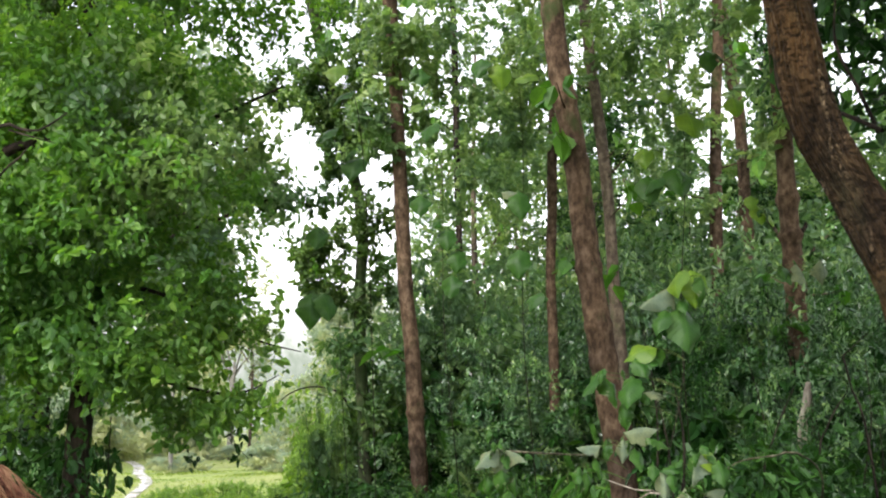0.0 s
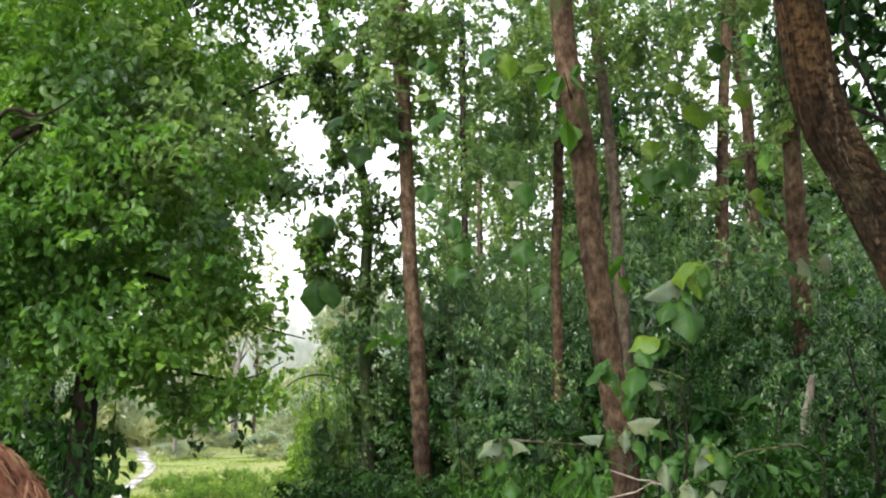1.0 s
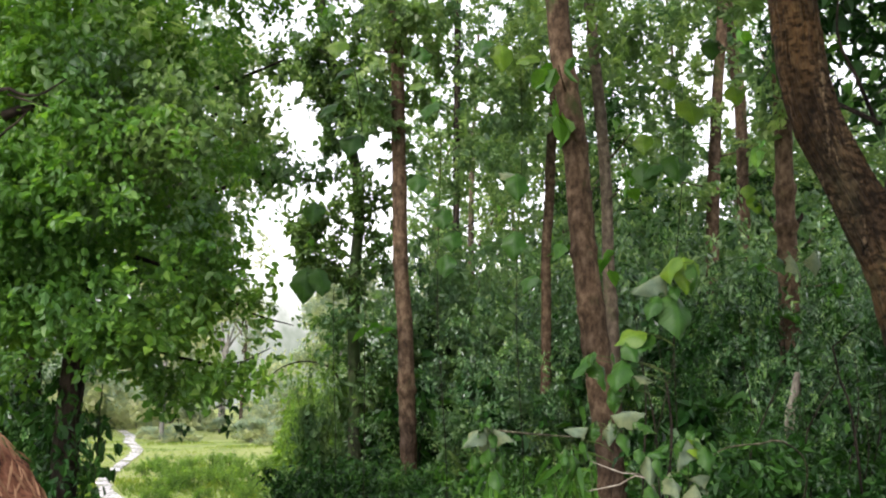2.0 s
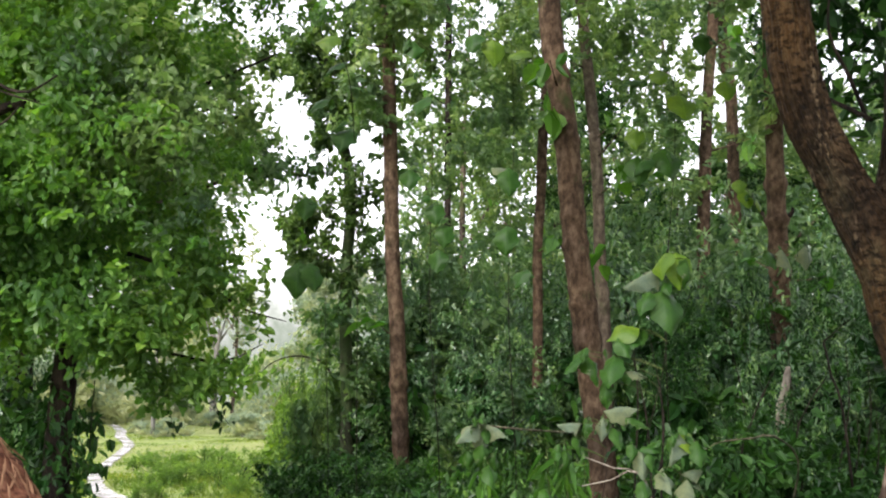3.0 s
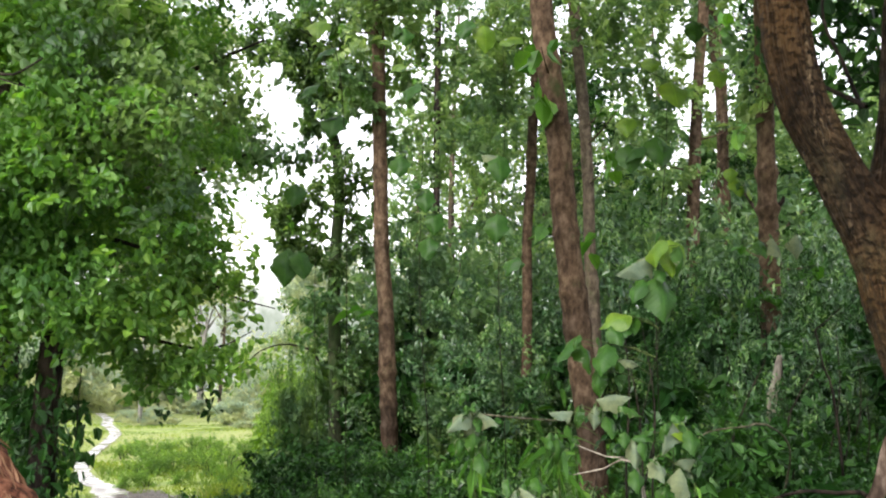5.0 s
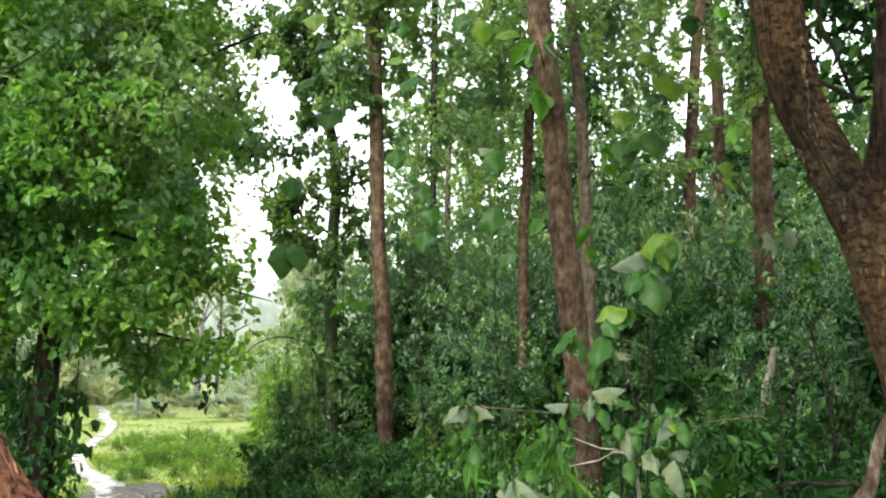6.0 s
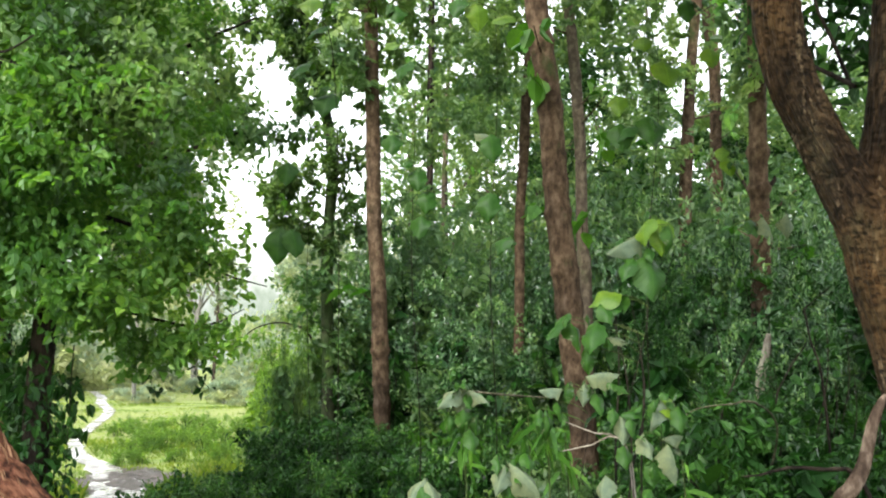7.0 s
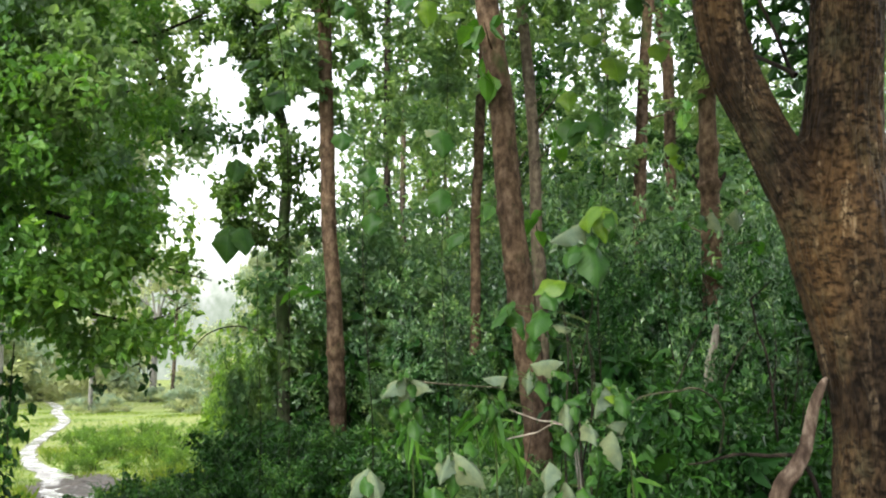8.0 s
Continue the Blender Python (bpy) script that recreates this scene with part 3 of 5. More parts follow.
forest_tree([(4.02, 15.5, 8.8), (3.92, 15.5, 7.21), (3.86, 15.5, 6.67), (3.79, 15.5, 5.87), (3.70, 15.5, 4.56), (3.65, 15.5, 3.53), (3.62, 15.5, 2.43), (3.57, 15.5, 1.6)], 0.09, BARK_POLE,
            [(3.4, 16, 7.4, 1.3, 1.5, 1.4, 160), (3.2, 15.2, 5.4, 0.9, 0.8, 1.0, 70), (3.6, 16, 9.5, 1.6, 1.6, 1.2, 160)], LEAF_TEAK, 0.15,
            "slim upright tree with brown bark among undergrowth", 16, group=POLES)
forest_tree([(4.57, 18, 10.2), (4.70, 18, 8.11), (4.75, 18, 7.49), (4.82, 18, 6.97), (4.83, 18, 6.05), (4.81, 18, 5.04), (4.82, 18, 4.04), (4.75, 18, 3.25)], 0.11, BARK_POLE,
            [(4.4, 18.5, 9.0, 1.5, 1.6, 1.3, 170), (5.4, 18.5, 6.4, 1.0, 1.2, 1.3, 90)], LEAF_TEAK, 0.15,
            "slim brown tree with a kinked stem", 17, group=POLES)
stubbed = forest_tree([(3.30, 10.5, 6.6), (3.27, 10.5, 5.4), (3.26, 10.5, 4.49), (3.25, 10.5, 3.9), (3.245, 10.5, 3.43), (3.25, 10.5, 2.85), (3.23, 10.5, 2.4)], 0.094, BARK_POLE,
            [(3.3, 10.7, 6.6, 1.1, 1.1, 1.0, 120), (3.3, 10.3, 4.6, 0.5, 0.4, 0.6, 30)], LEAF_TEAK, 0.145,
            "brown tree with a broken side stub", 18, group=POLES, rings=((3.34, 0.30), (3.36, 0.12), (3.73, 0.22), (3.76, 0.12)))
part("stub", limb("stub", [(0.16, -0.06, 3.47), (0.15, -0.06, 3.42), (0.10, -0.04, 3.36), (0.0, 0.0, 3.30)], [0.012, 0.022, 0.028, 0.034], 10, 0.02, 0.2, 7, 0.1), BARK_DARK, stubbed, "broken side stub")
forest_tree([(-0.2, 22, 12.14), (-0.22, 22, 8.29), (-0.24, 22, 5.81), (-0.26, 22, 4.34)], 0.075, BARK_DARK,
            [(-0.2, 22.5, 8.0, 1.5, 1.6, 2.0, 260), (0.9, 22.5, 7.2, 1.2, 1.4, 1.6, 130), (-0.3, 22, 10.8, 2, 2, 1.6, 200)], LEAF_TEAK, 0.15,
            "thin dark tree further back in the wood", 19, group=POLES)


# ---- deep wood: repeated background trees ----
def wood_tree(seed, high, wide, count, leaf, mat, label):
    rng = np.random.default_rng(seed)
    tree = thing("wood_tree", (0, 0, 0), label, "tree", "background trees of the wood")
    b = rng.uniform(-0.25, 0.25, 4)
    part("trunk", limb("trunk", [(b[0], b[1], high), (b[2], b[3], high * 0.5), (0, 0, -0.1)], [0.03, 0.08, 0.11], 8, 0.3, 0.08, seed), BARK_PALE, tree)
    lobes = []
    for k in range(8):
        a, h = rng.uniform(0, 6.28), rng.uniform(0.35, 1.0)
        r = wide * rng.uniform(0.2, 0.7)
        lobes.append((r * math.cos(a), r * math.sin(a), high * h, wide * 0.45, wide * 0.45, high * 0.12, count // 8))
    for k in range(5):
        lx, ly, lz = lobes[k][:3]
        part("branch", limb("branch", [(0, 0, lz * 0.8), (lx * 0.5, ly * 0.5, lz * 0.93), (lx, ly, lz)], [0.045, 0.025, 0.008], 5, 0.25, 0.1, k), BARK_PALE, tree)
    c = cloud(rng, lobes, 0.35, 0.8)
    part("crown", leaf_mesh("crown", *sprays(rng, c, 14, leaf * 2.4, leaf * 0.78, 0.62, 0.3, 0.6, 0.8), 0.15, 0.3), mat, tree)
    return tree


rng = np.random.default_rng(5)
wood = [wood_tree(31, 10, 2.0, 620, 0.145, LEAF_TEAK, "tall leafy tree deep in the wood"),
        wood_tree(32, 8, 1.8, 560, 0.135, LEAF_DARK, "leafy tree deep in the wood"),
        wood_tree(33, 12, 2.2, 720, 0.15, LEAF_TEAK, "tall thin-stemmed tree deep in the wood")]
spots = [(2.3, 21.5), (3.7, 26), (0.3, 27), (-1.0, 32), (6.0, 19.5), (8.2, 17.5), (7.0, 23), (3.0, 22), (5.0, 25), (9.5, 22), (11, 26), (2.6, 29), (5.2, 33), (12.5, 20), (10.2, 31), (14, 30), (7.5, 29.5), (6.2, 22.5), (1.6, 33), (3.4, 36), (6.4, 35), (12.0, 36), (4.4, 30), (9.0, 26), (-0.2, 36), (10.8, 23.5)]
for k, (sx, sy) in enumerate(spots):
    m = pose(sx, sy, 0, 0, 0, float(rng.uniform(0, 360)))
    if k < 3:
        wood[k].matrix_basis = m
    else:
        copy_thing(wood[k % 3], m)


veiled = wood_tree(36, 10.4, 2.2, 230, 0.25, LEAF_FAR, "tree across the meadow, rain mist put into its pale leaves")
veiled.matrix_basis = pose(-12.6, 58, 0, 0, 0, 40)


# ---- undergrowth ----
def shrub(seed, high, wide, count, leaf, mat, label, slim=0.42, stem_mat=BARK_DARK, hang=0.55):
    rng = np.random.default_rng(seed)
    s = thing("shrub", (0, 0, 0), label, "shrub", "undergrowth shrubs")
    tips = []
    for k in range(7):
        a, r = rng.uniform(0, 6.28), wide * rng.uniform(0.15, 0.75)
        tip = np.array((r * math.cos(a), r * math.sin(a), high * rng.uniform(0.6, 1.0)))
        tips.append(tip)
        part("stem", limb("stem", [(0.08 * math.cos(a), 0.08 * math.sin(a), -0.05), tip * (0.4, 0.4, 0.6), tip], [0.018, 0.012, 0.004], 5, 0.2, 0.1, k), stem_mat, s)
    lobes = [(t[0] * f, t[1] * f, t[2] * g, wide * 0.42, wide * 0.42, high * 0.22, count // 21) for t in tips for f, g in ((1.0, 0.9), (0.8, 0.55), (0.9, 0.25))]
    for k in range(9):
        a, r = rng.uniform(0, 6.28), wide * rng.uniform(0.2, 1.0)
        h = high * rng.uniform(0.9, 1.35)
        for q in np.linspace(0.55, 1.0, 7):
            lobes.append((r * q * math.cos(a), r * q * math.sin(a), h * q, 0.05, 0.05, 0.08, 2))
    # Inner leaves are added to block light and darken the gaps.
    if high > 0.6:
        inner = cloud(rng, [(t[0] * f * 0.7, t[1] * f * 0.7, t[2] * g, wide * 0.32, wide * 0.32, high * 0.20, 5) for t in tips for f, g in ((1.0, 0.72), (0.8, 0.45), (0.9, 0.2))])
        part("gap_shading_leaves", leaf_mesh("gap_shading_leaves", *sprays(rng, inner[inner[:, 2] > 0.05], 5, 0.2 * wide + 0.1, 0.12 + 0.07 * high, 0.6, hang, 0.7, 0.9), 0.12, 0.3), LEAF_DARK if mat in (LEAF_SHRUB, LEAF_LOW, LEAF_DARK) else mat, s, "large leaves added inside to block light from the gaps")
    c = cloud(rng, lobes, 0.50, 0.30 + 0.10 * high)
    c = c[c[:, 2] > 0.03]
    part("foliage", leaf_mesh("foliage", *sprays(rng, c, 11, leaf * 3.4, leaf * 0.86, slim, hang, 0.7, 0.95), 0.12, 0.3), mat, s)
    return s


tall = [shrub(41, 3.4, 1.1, 900, 0.11, LEAF_SHRUB, "tall dense shrub with narrow drooping leaves", 0.42, BARK_DARK, 0.8),
        shrub(42, 3.0, 1.2, 760, 0.125, LEAF_SHRUB, "tall tangled shrub with drooping leaves", 0.38, BARK_DARK, 0.7),
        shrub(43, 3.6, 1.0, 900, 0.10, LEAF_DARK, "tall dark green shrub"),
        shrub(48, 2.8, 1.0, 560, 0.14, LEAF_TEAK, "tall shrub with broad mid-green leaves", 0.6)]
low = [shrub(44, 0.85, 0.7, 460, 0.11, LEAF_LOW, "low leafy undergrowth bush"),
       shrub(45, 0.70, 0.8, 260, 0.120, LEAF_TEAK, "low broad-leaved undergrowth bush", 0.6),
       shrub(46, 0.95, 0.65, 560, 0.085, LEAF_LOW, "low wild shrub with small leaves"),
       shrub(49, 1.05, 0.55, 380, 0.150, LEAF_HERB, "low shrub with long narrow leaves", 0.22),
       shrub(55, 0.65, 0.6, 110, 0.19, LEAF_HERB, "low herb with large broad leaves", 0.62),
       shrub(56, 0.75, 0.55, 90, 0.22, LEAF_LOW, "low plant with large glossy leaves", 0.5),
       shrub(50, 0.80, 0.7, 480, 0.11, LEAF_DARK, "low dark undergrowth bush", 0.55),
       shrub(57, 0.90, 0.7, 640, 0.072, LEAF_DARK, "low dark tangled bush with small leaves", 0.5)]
fresh = shrub(47, 1.9, 0.8, 260, 0.085, LEAF_FRESH, "light green shrub at the meadow's edge", 0.6, GREEN_STEM)
used = set()


def put_shrub(proto, x, y, scale, turn, tall_by=1.0):
    m = pose(x, y, 0, 0, 0, turn)
    if proto.name not in used:
        used.add(proto.name)
        proto.matrix_basis = m
        ob = proto
    else:
        ob = copy_thing(proto, m)
    ob.scale = (scale, scale, scale * tall_by)
    return ob


def strip(n, x0, x1, y0, y1, protos, s0, s1, seed):
    """n shrubs spread unevenly over a stretch of ground: x per metre of distance, and distance."""
    r = np.random.default_rng(seed)
    for k in range(n):
        y = r.uniform(y0, y1)
        u = x0 + (x1 - x0) * (k + r.uniform(0.1, 0.9)) / n
        s = r.uniform(s0, s1)
        put_shrub(protos[k % len(protos)], u * y, y, s, r.uniform(0, 360), r.uniform(0.9, 1.15))


# Strips beyond 15 m favour the paler shrubs, in place of haze.
strip(14, -0.145, 0.0, 9.2, 11.6, [low[6], low[6], low[2], low[5], low[6]], 0.32, 0.66, 1)
strip(14, 0.0, 0.17, 9.2, 11.6, [low[6], low[1], low[0], low[3], low[4], low[0], low[2]], 0.34, 0.70, 21)
strip(5, -0.06, 0.01, 15.2, 16.5, [tall[3], tall[3], tall[0]], 1.0, 1.2, 22)
strip(13, -0.155, 0.0, 11.8, 13.4, [low[6], low[0], low[2], low[6]], 0.45, 0.78, 2)
strip(14, 0.0, 0.17, 11.8, 13.4, [low[4], low[1], low[0], low[3], low[1]], 0.5, 0.85, 24)
strip(16, -0.055, 0.16, 14.6, 17.0, [tall[0], tall[3], tall[1], tall[3]], 0.55, 0.85, 3)
strip(5, -0.115, -0.055, 15.2, 17.5, [tall[0], tall[3], tall[1]], 0.40, 0.55, 31)
strip(6, -0.01, 0.10, 13.4, 14.4, [tall[3], tall[0], low[1]], 0.5, 0.62, 25)
strip(14, -0.07, 0.10, 17.5, 20.5, [tall[3], tall[0], tall[3], tall[1]], 0.6, 0.95, 4)
strip(6, 0.08, 0.18, 17.5, 20.5, [tall[3], tall[1]], 0.9, 1.4, 17)
strip(2, 0.285, 0.335, 9.3, 9.9, tall, 0.6, 0.72, 18)
strip(20, 0.20, 0.46, 7.2, 9.4, [low[7], low[7], low[2], low[7], low[6]], 0.7, 1.3, 5)
put_shrub(tall[2], 2.10, 7.15, 0.40, 40)
put_shrub(low[7], 2.5, 6.5, 1.0, 140)
put_shrub(low[7], 1.9, 6.6, 0.9, 60)
put_shrub(tall[0], 2.20, 7.35, 0.41, 90)
put_shrub(tall[2], 2.20, 7.2, 0.37, 200)
put_shrub(low[7], 2.16, 7.0, 1.3, 20)
strip(11, 0.20, 0.46, 9.4, 11.4, [tall[2], tall[0], tall[3], tall[1], tall[2]], 0.35, 0.78, 6)
strip(12, 0.17, 0.46, 12.0, 14.4, tall, 0.65, 1.05, 7)
strip(12, 0.16, 0.48, 15.0, 18.5, [tall[3], tall[0], tall[3]], 1.0, 1.5, 8)
strip(10, 0.05, 0.5, 20.0, 24.0, [tall[3]], 1.2, 1.8, 9)
strip(6, -0.54, -0.425, 8.6, 10.5, tall, 0.4, 0.7, 10)
strip(5, -0.18, -0.085, 15.5, 18.5, [fresh], 0.5, 1.0, 12)
strip(3, -0.165, -0.115, 13.2, 15.0, [low[1], low[0], low[6]], 0.6, 0.95, 26)
strip(7, -0.22, -0.15, 10.4, 12.4, low, 0.20, 0.36, 14)
strip(11, -0.285, -0.11, 8.8, 9.8, [low[6], low[2], low[6]], 0.36, 0.62, 23)
weed = shrub(59, 0.42, 0.55, 190, 0.055, LEAF_FRESH, "patch of yellow-green weeds in the meadow", 0.45, GREEN_STEM, 0.1)
strip(34, -0.31, -0.185, 14.5, 26.0, [weed], 0.35, 0.8, 15)


put_shrub(fresh, -2.9, 17.2, 0.5, 30, 1.5)
put_shrub(fresh, -2.75, 18.6, 0.8, 120, 1.4)
tangle = shrub(58, 1.9, 0.75, 420, 0.085, LEAF_VINE, "tangled climber over a bush at the meadow's edge", 0.6)
put_shrub(tangle, -2.08, 14.2, 0.5, 0, 2.0)
put_shrub(tangle, -1.72, 15.4, 0.6, 140, 1.7)


# ---- meadow grass ----
def meadow():
    rng = np.random.default_rng(8)
    n = 90000
    y = 9 + 60 * rng.uniform(0, 1, n) ** 1.7
    x = rng.uniform(-0.52, 0.05, n) * y
    trail = np.interp(y, [b for _, b, _ in TRAIL], [a for a, *_ in TRAIL])
    wide = np.interp(y, [b for _, b, _ in TRAIL], [c for *_, c in TRAIL])
    keep = (np.abs(x - trail) > wide * 0.55 + 0.05) & (np.hypot((x + 4.0) / 0.75, (y - 14.1) / 1.3) > 1)
    x, y = x[keep], y[keep]
    base = np.stack([x, y, np.zeros(len(x)) - 0.02], 1)
    way = rng.normal(size=(len(x), 3)) * 0.35
    way[:, 2] = 1.0
    nor = rng.normal(size=(len(x), 3))
    nor[:, 2] = 0.7
    nor[:, :2] *= 0.6
    tuft = np.array([0.5 + noise.noise(Vector((a * 0.5, b * 0.35, 0))) for a, b in zip(x, y)])
    size = rng.uniform(0.04, 0.13, len(x)) * (0.45 + 1.3 * np.clip(tuft, 0, 1) ** 2) * np.clip(22 / y, 0.6, 1.5)
    return leaf_mesh("meadow_grass", base, way, nor, size, size * 0.10 + 0.0006 * y, 0.1, 0.3)


def floor_herbs():
    """Short grass and small herbs on the floor of the wood, either side of the path."""
    rng = np.random.default_rng(18)
    n = 26000
    y, x = rng.uniform(-6, 13, n), rng.uniform(-6, 8, n)
    trail = np.interp(y, [b for _, b, _ in TRAIL], [a for a, *_ in TRAIL])
    tuft = np.array([noise.noise(Vector((a * 0.7, b * 0.7, 5))) for a, b in zip(x, y)])
    keep = (np.abs(x - trail) > 0.33) & (tuft > -0.25) & (np.hypot(x + 2.40, y - 4.1) > 1.2)
    x, y, tuft = x[keep], y[keep], tuft[keep]
    base = np.stack([x, y, np.zeros(len(x)) - 0.01], 1)
    way = rng.normal(size=(len(x), 3)) * 0.5
    way[:, 2] = 0.8
    nor = rng.normal(size=(len(x), 3))
    size = rng.uniform(0.05, 0.14, len(x)) * (1.0 + 0.8 * tuft)
    return leaf_mesh("floor_herbs", base, way, nor, size, size * rng.uniform(0.12, 0.45, len(x)), 0.1, 0.35)


tagged(part("floor_herbs", floor_herbs(), LEAF_HERB, None), "short green herbs and grass on the forest floor", "grass", kind="stuff")
tagged(part("meadow_grass", meadow(), GRASS, None), "bright wet meadow grass beside the path", "grass", kind="stuff")


# ---- the forked tree beside the camera ----
def forked_tree():
    tree = thing("forked_tree", (2.56, 5.3, 0), "large forked tree with wet brown fissured bark", "tree")
    o = np.array((2.56, 5.3, 0))
    main = [(2.62, 5.35, 5.4), (2.55, 5.3, 4.46), (2.46, 5.3, 3.42), (2.435, 5.3, 3.11), (2.40, 5.3, 2.81), (2.37, 5.3, 2.51), (2.345, 5.3, 2.27), (2.36, 5.3, 2.07), (2.43, 5.3, 1.75), (2.50, 5.3, 1.35), (2.51, 5.3, 1.06), (2.51, 5.3, 0.84), (2.53, 5.3, 0.3), (2.56, 5.3, -0.1)]
    part("trunk", rugged_limb("trunk", [np.array(p) - o for p in main], [0.15, 0.17, 0.187, 0.188, 0.202, 0.236, 0.278, 0.270, 0.25, 0.232, 0.236, 0.252, 0.30, 0.37], 150, 0.015, 3), BARK_NEAR, tree)
    left = [(1.35, 5.6, 5.6), (1.66, 5.35, 4.3), (1.74, 5.3, 3.62), (1.77, 5.3, 3.3), (1.83, 5.29, 3.02), (1.93, 5.28, 2.79), (2.03, 5.27, 2.58), (2.15, 5.27, 2.36), (2.27, 5.28, 2.1)]
    part("limb", rugged_limb("limb", [np.array(p) - o for p in left], [0.105, 0.12, 0.128, 0.13, 0.128, 0.126, 0.136, 0.164, 0.18], 110, 0.015, 9), BARK_NEAR, tree)
    rng = np.random.default_rng(21)
    # Lobes above 6 m are out of view, added to shade what lies below.
    c = cloud(rng, [(x - o[0], y - o[1], z, rx, ry, rz, n) for x, y, z, rx, ry, rz, n in
                    [(1.2, 6.4, 6.8, 1.8, 1.6, 0.9, 460), (3.2, 5.5, 6.6, 2.2, 2.0, 1.0, 620), (3.0, 7.4, 4.4, 0.9, 0.6, 1.1, 170), (1.0, 2.7, 6.8, 3.0, 2.0, 0.8, 1500), (3.6, 3.8, 6.3, 2.2, 1.8, 0.8, 800), (3.8, 8.4, 6.9, 2.2, 1.8, 0.7, 1300), (1.6, 7.0, 6.5, 2.0, 1.4, 0.7, 1100), (3.0, 1.8, 6.5, 3.0, 2.2, 0.8, 1500), (4.6, 7.5, 5.4, 1.2, 1.4, 1.2, 260)]], 0.3, 0.6)
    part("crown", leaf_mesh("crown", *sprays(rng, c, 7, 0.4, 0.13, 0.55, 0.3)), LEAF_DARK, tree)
    for k, pts in enumerate((((2.36, 6.3, 4.2), (2.33, 6.3, 3.85), (2.42, 6.25, 3.55), (2.50, 6.2, 3.25)), ((2.02, 6.2, 4.0), (2.05, 6.2, 3.75), (2.10, 6.2, 3.5), (2.28, 5.6, 3.1)))):
        part("twig", limb("twig", [np.array(q) - o for q in pts], [0.005, 0.009, 0.011, 0.014], 6, 0.08, 0.12, k), BARK_DARK, tree)
    root = [(2.13, 5.03, 1.44), (2.11, 5.02, 1.415), (2.08, 5.0, 1.37), (2.05, 5.0, 1.29), (2.02, 5.0, 1.17), (1.99, 5.0, 1.08), (1.94, 5.0, 1.00), (1.87, 5.0, 0.90), (1.76, 5.0, 0.5), (1.74, 5.0, -0.05)]
    part("bare_shoot", limb("bare_shoot", [np.array(p) - o for p in root], [0.008, 0.015, 0.021, 0.025, 0.028, 0.033, 0.037, 0.040, 0.05, 0.06], 24, 0.02, 0.22, 4, 0.10), BARK_GREY, tree, "bare crooked shoot")
    return tree


forked_tree()


# ---- the broadleaf tree over the path ----
def broadleaf_tree():
    o = np.array((-2.6, 6.8, 0))
    tree = thing("broadleaf_tree", tuple(o), "dense green broadleaf tree with a dark vine-clad trunk", "tree")
    line = [(-2.62, 6.8, 6.5), (-2.59, 6.8, 4.86), (-2.54, 6.8, 3.28), (-2.53, 6.8, 2.34), (-2.57, 6.8, 1.78), (-2.59, 6.8, 1.45), (-2.61, 6.8, 0.78), (-2.63, 6.8, -0.1)]
    part("trunk", limb("trunk", [np.array(p) - o for p in line], [0.03, 0.05, 0.062, 0.070, 0.076, 0.080, 0.085, 0.11], 16, 0.08, 0.12, 6, 0.05), BARK_DARK, tree)
    rng = np.random.default_rng(22)
    skirt = [(-2.0, 6.4, 2.0, 0.45, 0.4, 0.28, 95), (-1.74, 6.4, 2.2, 0.22, 0.3, 0.2, 30), (-1.55, 6.5, 2.72, 0.32, 0.3, 0.36, 14), (-2.75, 6.4, 2.2, 0.8, 0.7, 0.5, 260), (-2.12, 6.4, 2.25, 0.55, 0.6, 0.5, 90), (-1.50, 6.5, 2.38, 0.32, 0.4, 0.24, 26), (-1.92, 6.6, 2.75, 0.36, 0.5, 0.45, 44), (-3.4, 6.6, 2.4, 0.7, 0.8, 1.4, 360), (-1.6, 6.4, 1.72, 0.5, 0.3, 0.16, 50), (-2.55, 5.75, 2.7, 0.6, 0.28, 0.5, 160)]
    middle = [(-2.7, 7.6, 3.3, 0.9, 0.5, 1.2, 170), (-2.6, 6.3, 3.0, 0.8, 0.8, 0.6, 240), (-2.7, 6.4, 3.9, 1.0, 0.9, 0.6, 380), (-2.25, 6.5, 3.65, 0.5, 0.6, 0.5, 190),
             (-1.72, 7.4, 3.30, 0.25, 0.3, 0.20, 24), (-2.3, 7.6, 3.9, 0.5, 0.5, 0.5, 60), (-2.5, 5.9, 3.3, 0.6, 0.3, 0.6, 160)]
    outer = [(-1.84, 6.0, 2.95, 0.36, 0.32, 0.55, 44), (-1.95, 5.95, 3.45, 0.42, 0.32, 0.45, 50), (-1.72, 5.9, 3.32, 0.3, 0.28, 0.42, 44), (-2.12, 5.85, 3.2, 0.32, 0.28, 0.8, 58), (-1.76, 5.85, 3.22, 0.36, 0.28, 0.5, 34)]
    front = [(-2.0, 5.6, 2.75, 0.55, 0.22, 0.75, 66), (-1.75, 5.7, 2.55, 0.38, 0.2, 0.45, 40), (-2.2, 5.6, 3.2, 0.5, 0.2, 0.4, 24), (-2.0, 5.75, 2.2, 0.5, 0.22, 0.36, 46), (-2.45, 5.75, 2.4, 0.4, 0.2, 0.5, 40), (-1.68, 5.9, 2.15, 0.28, 0.2, 0.25, 20)]
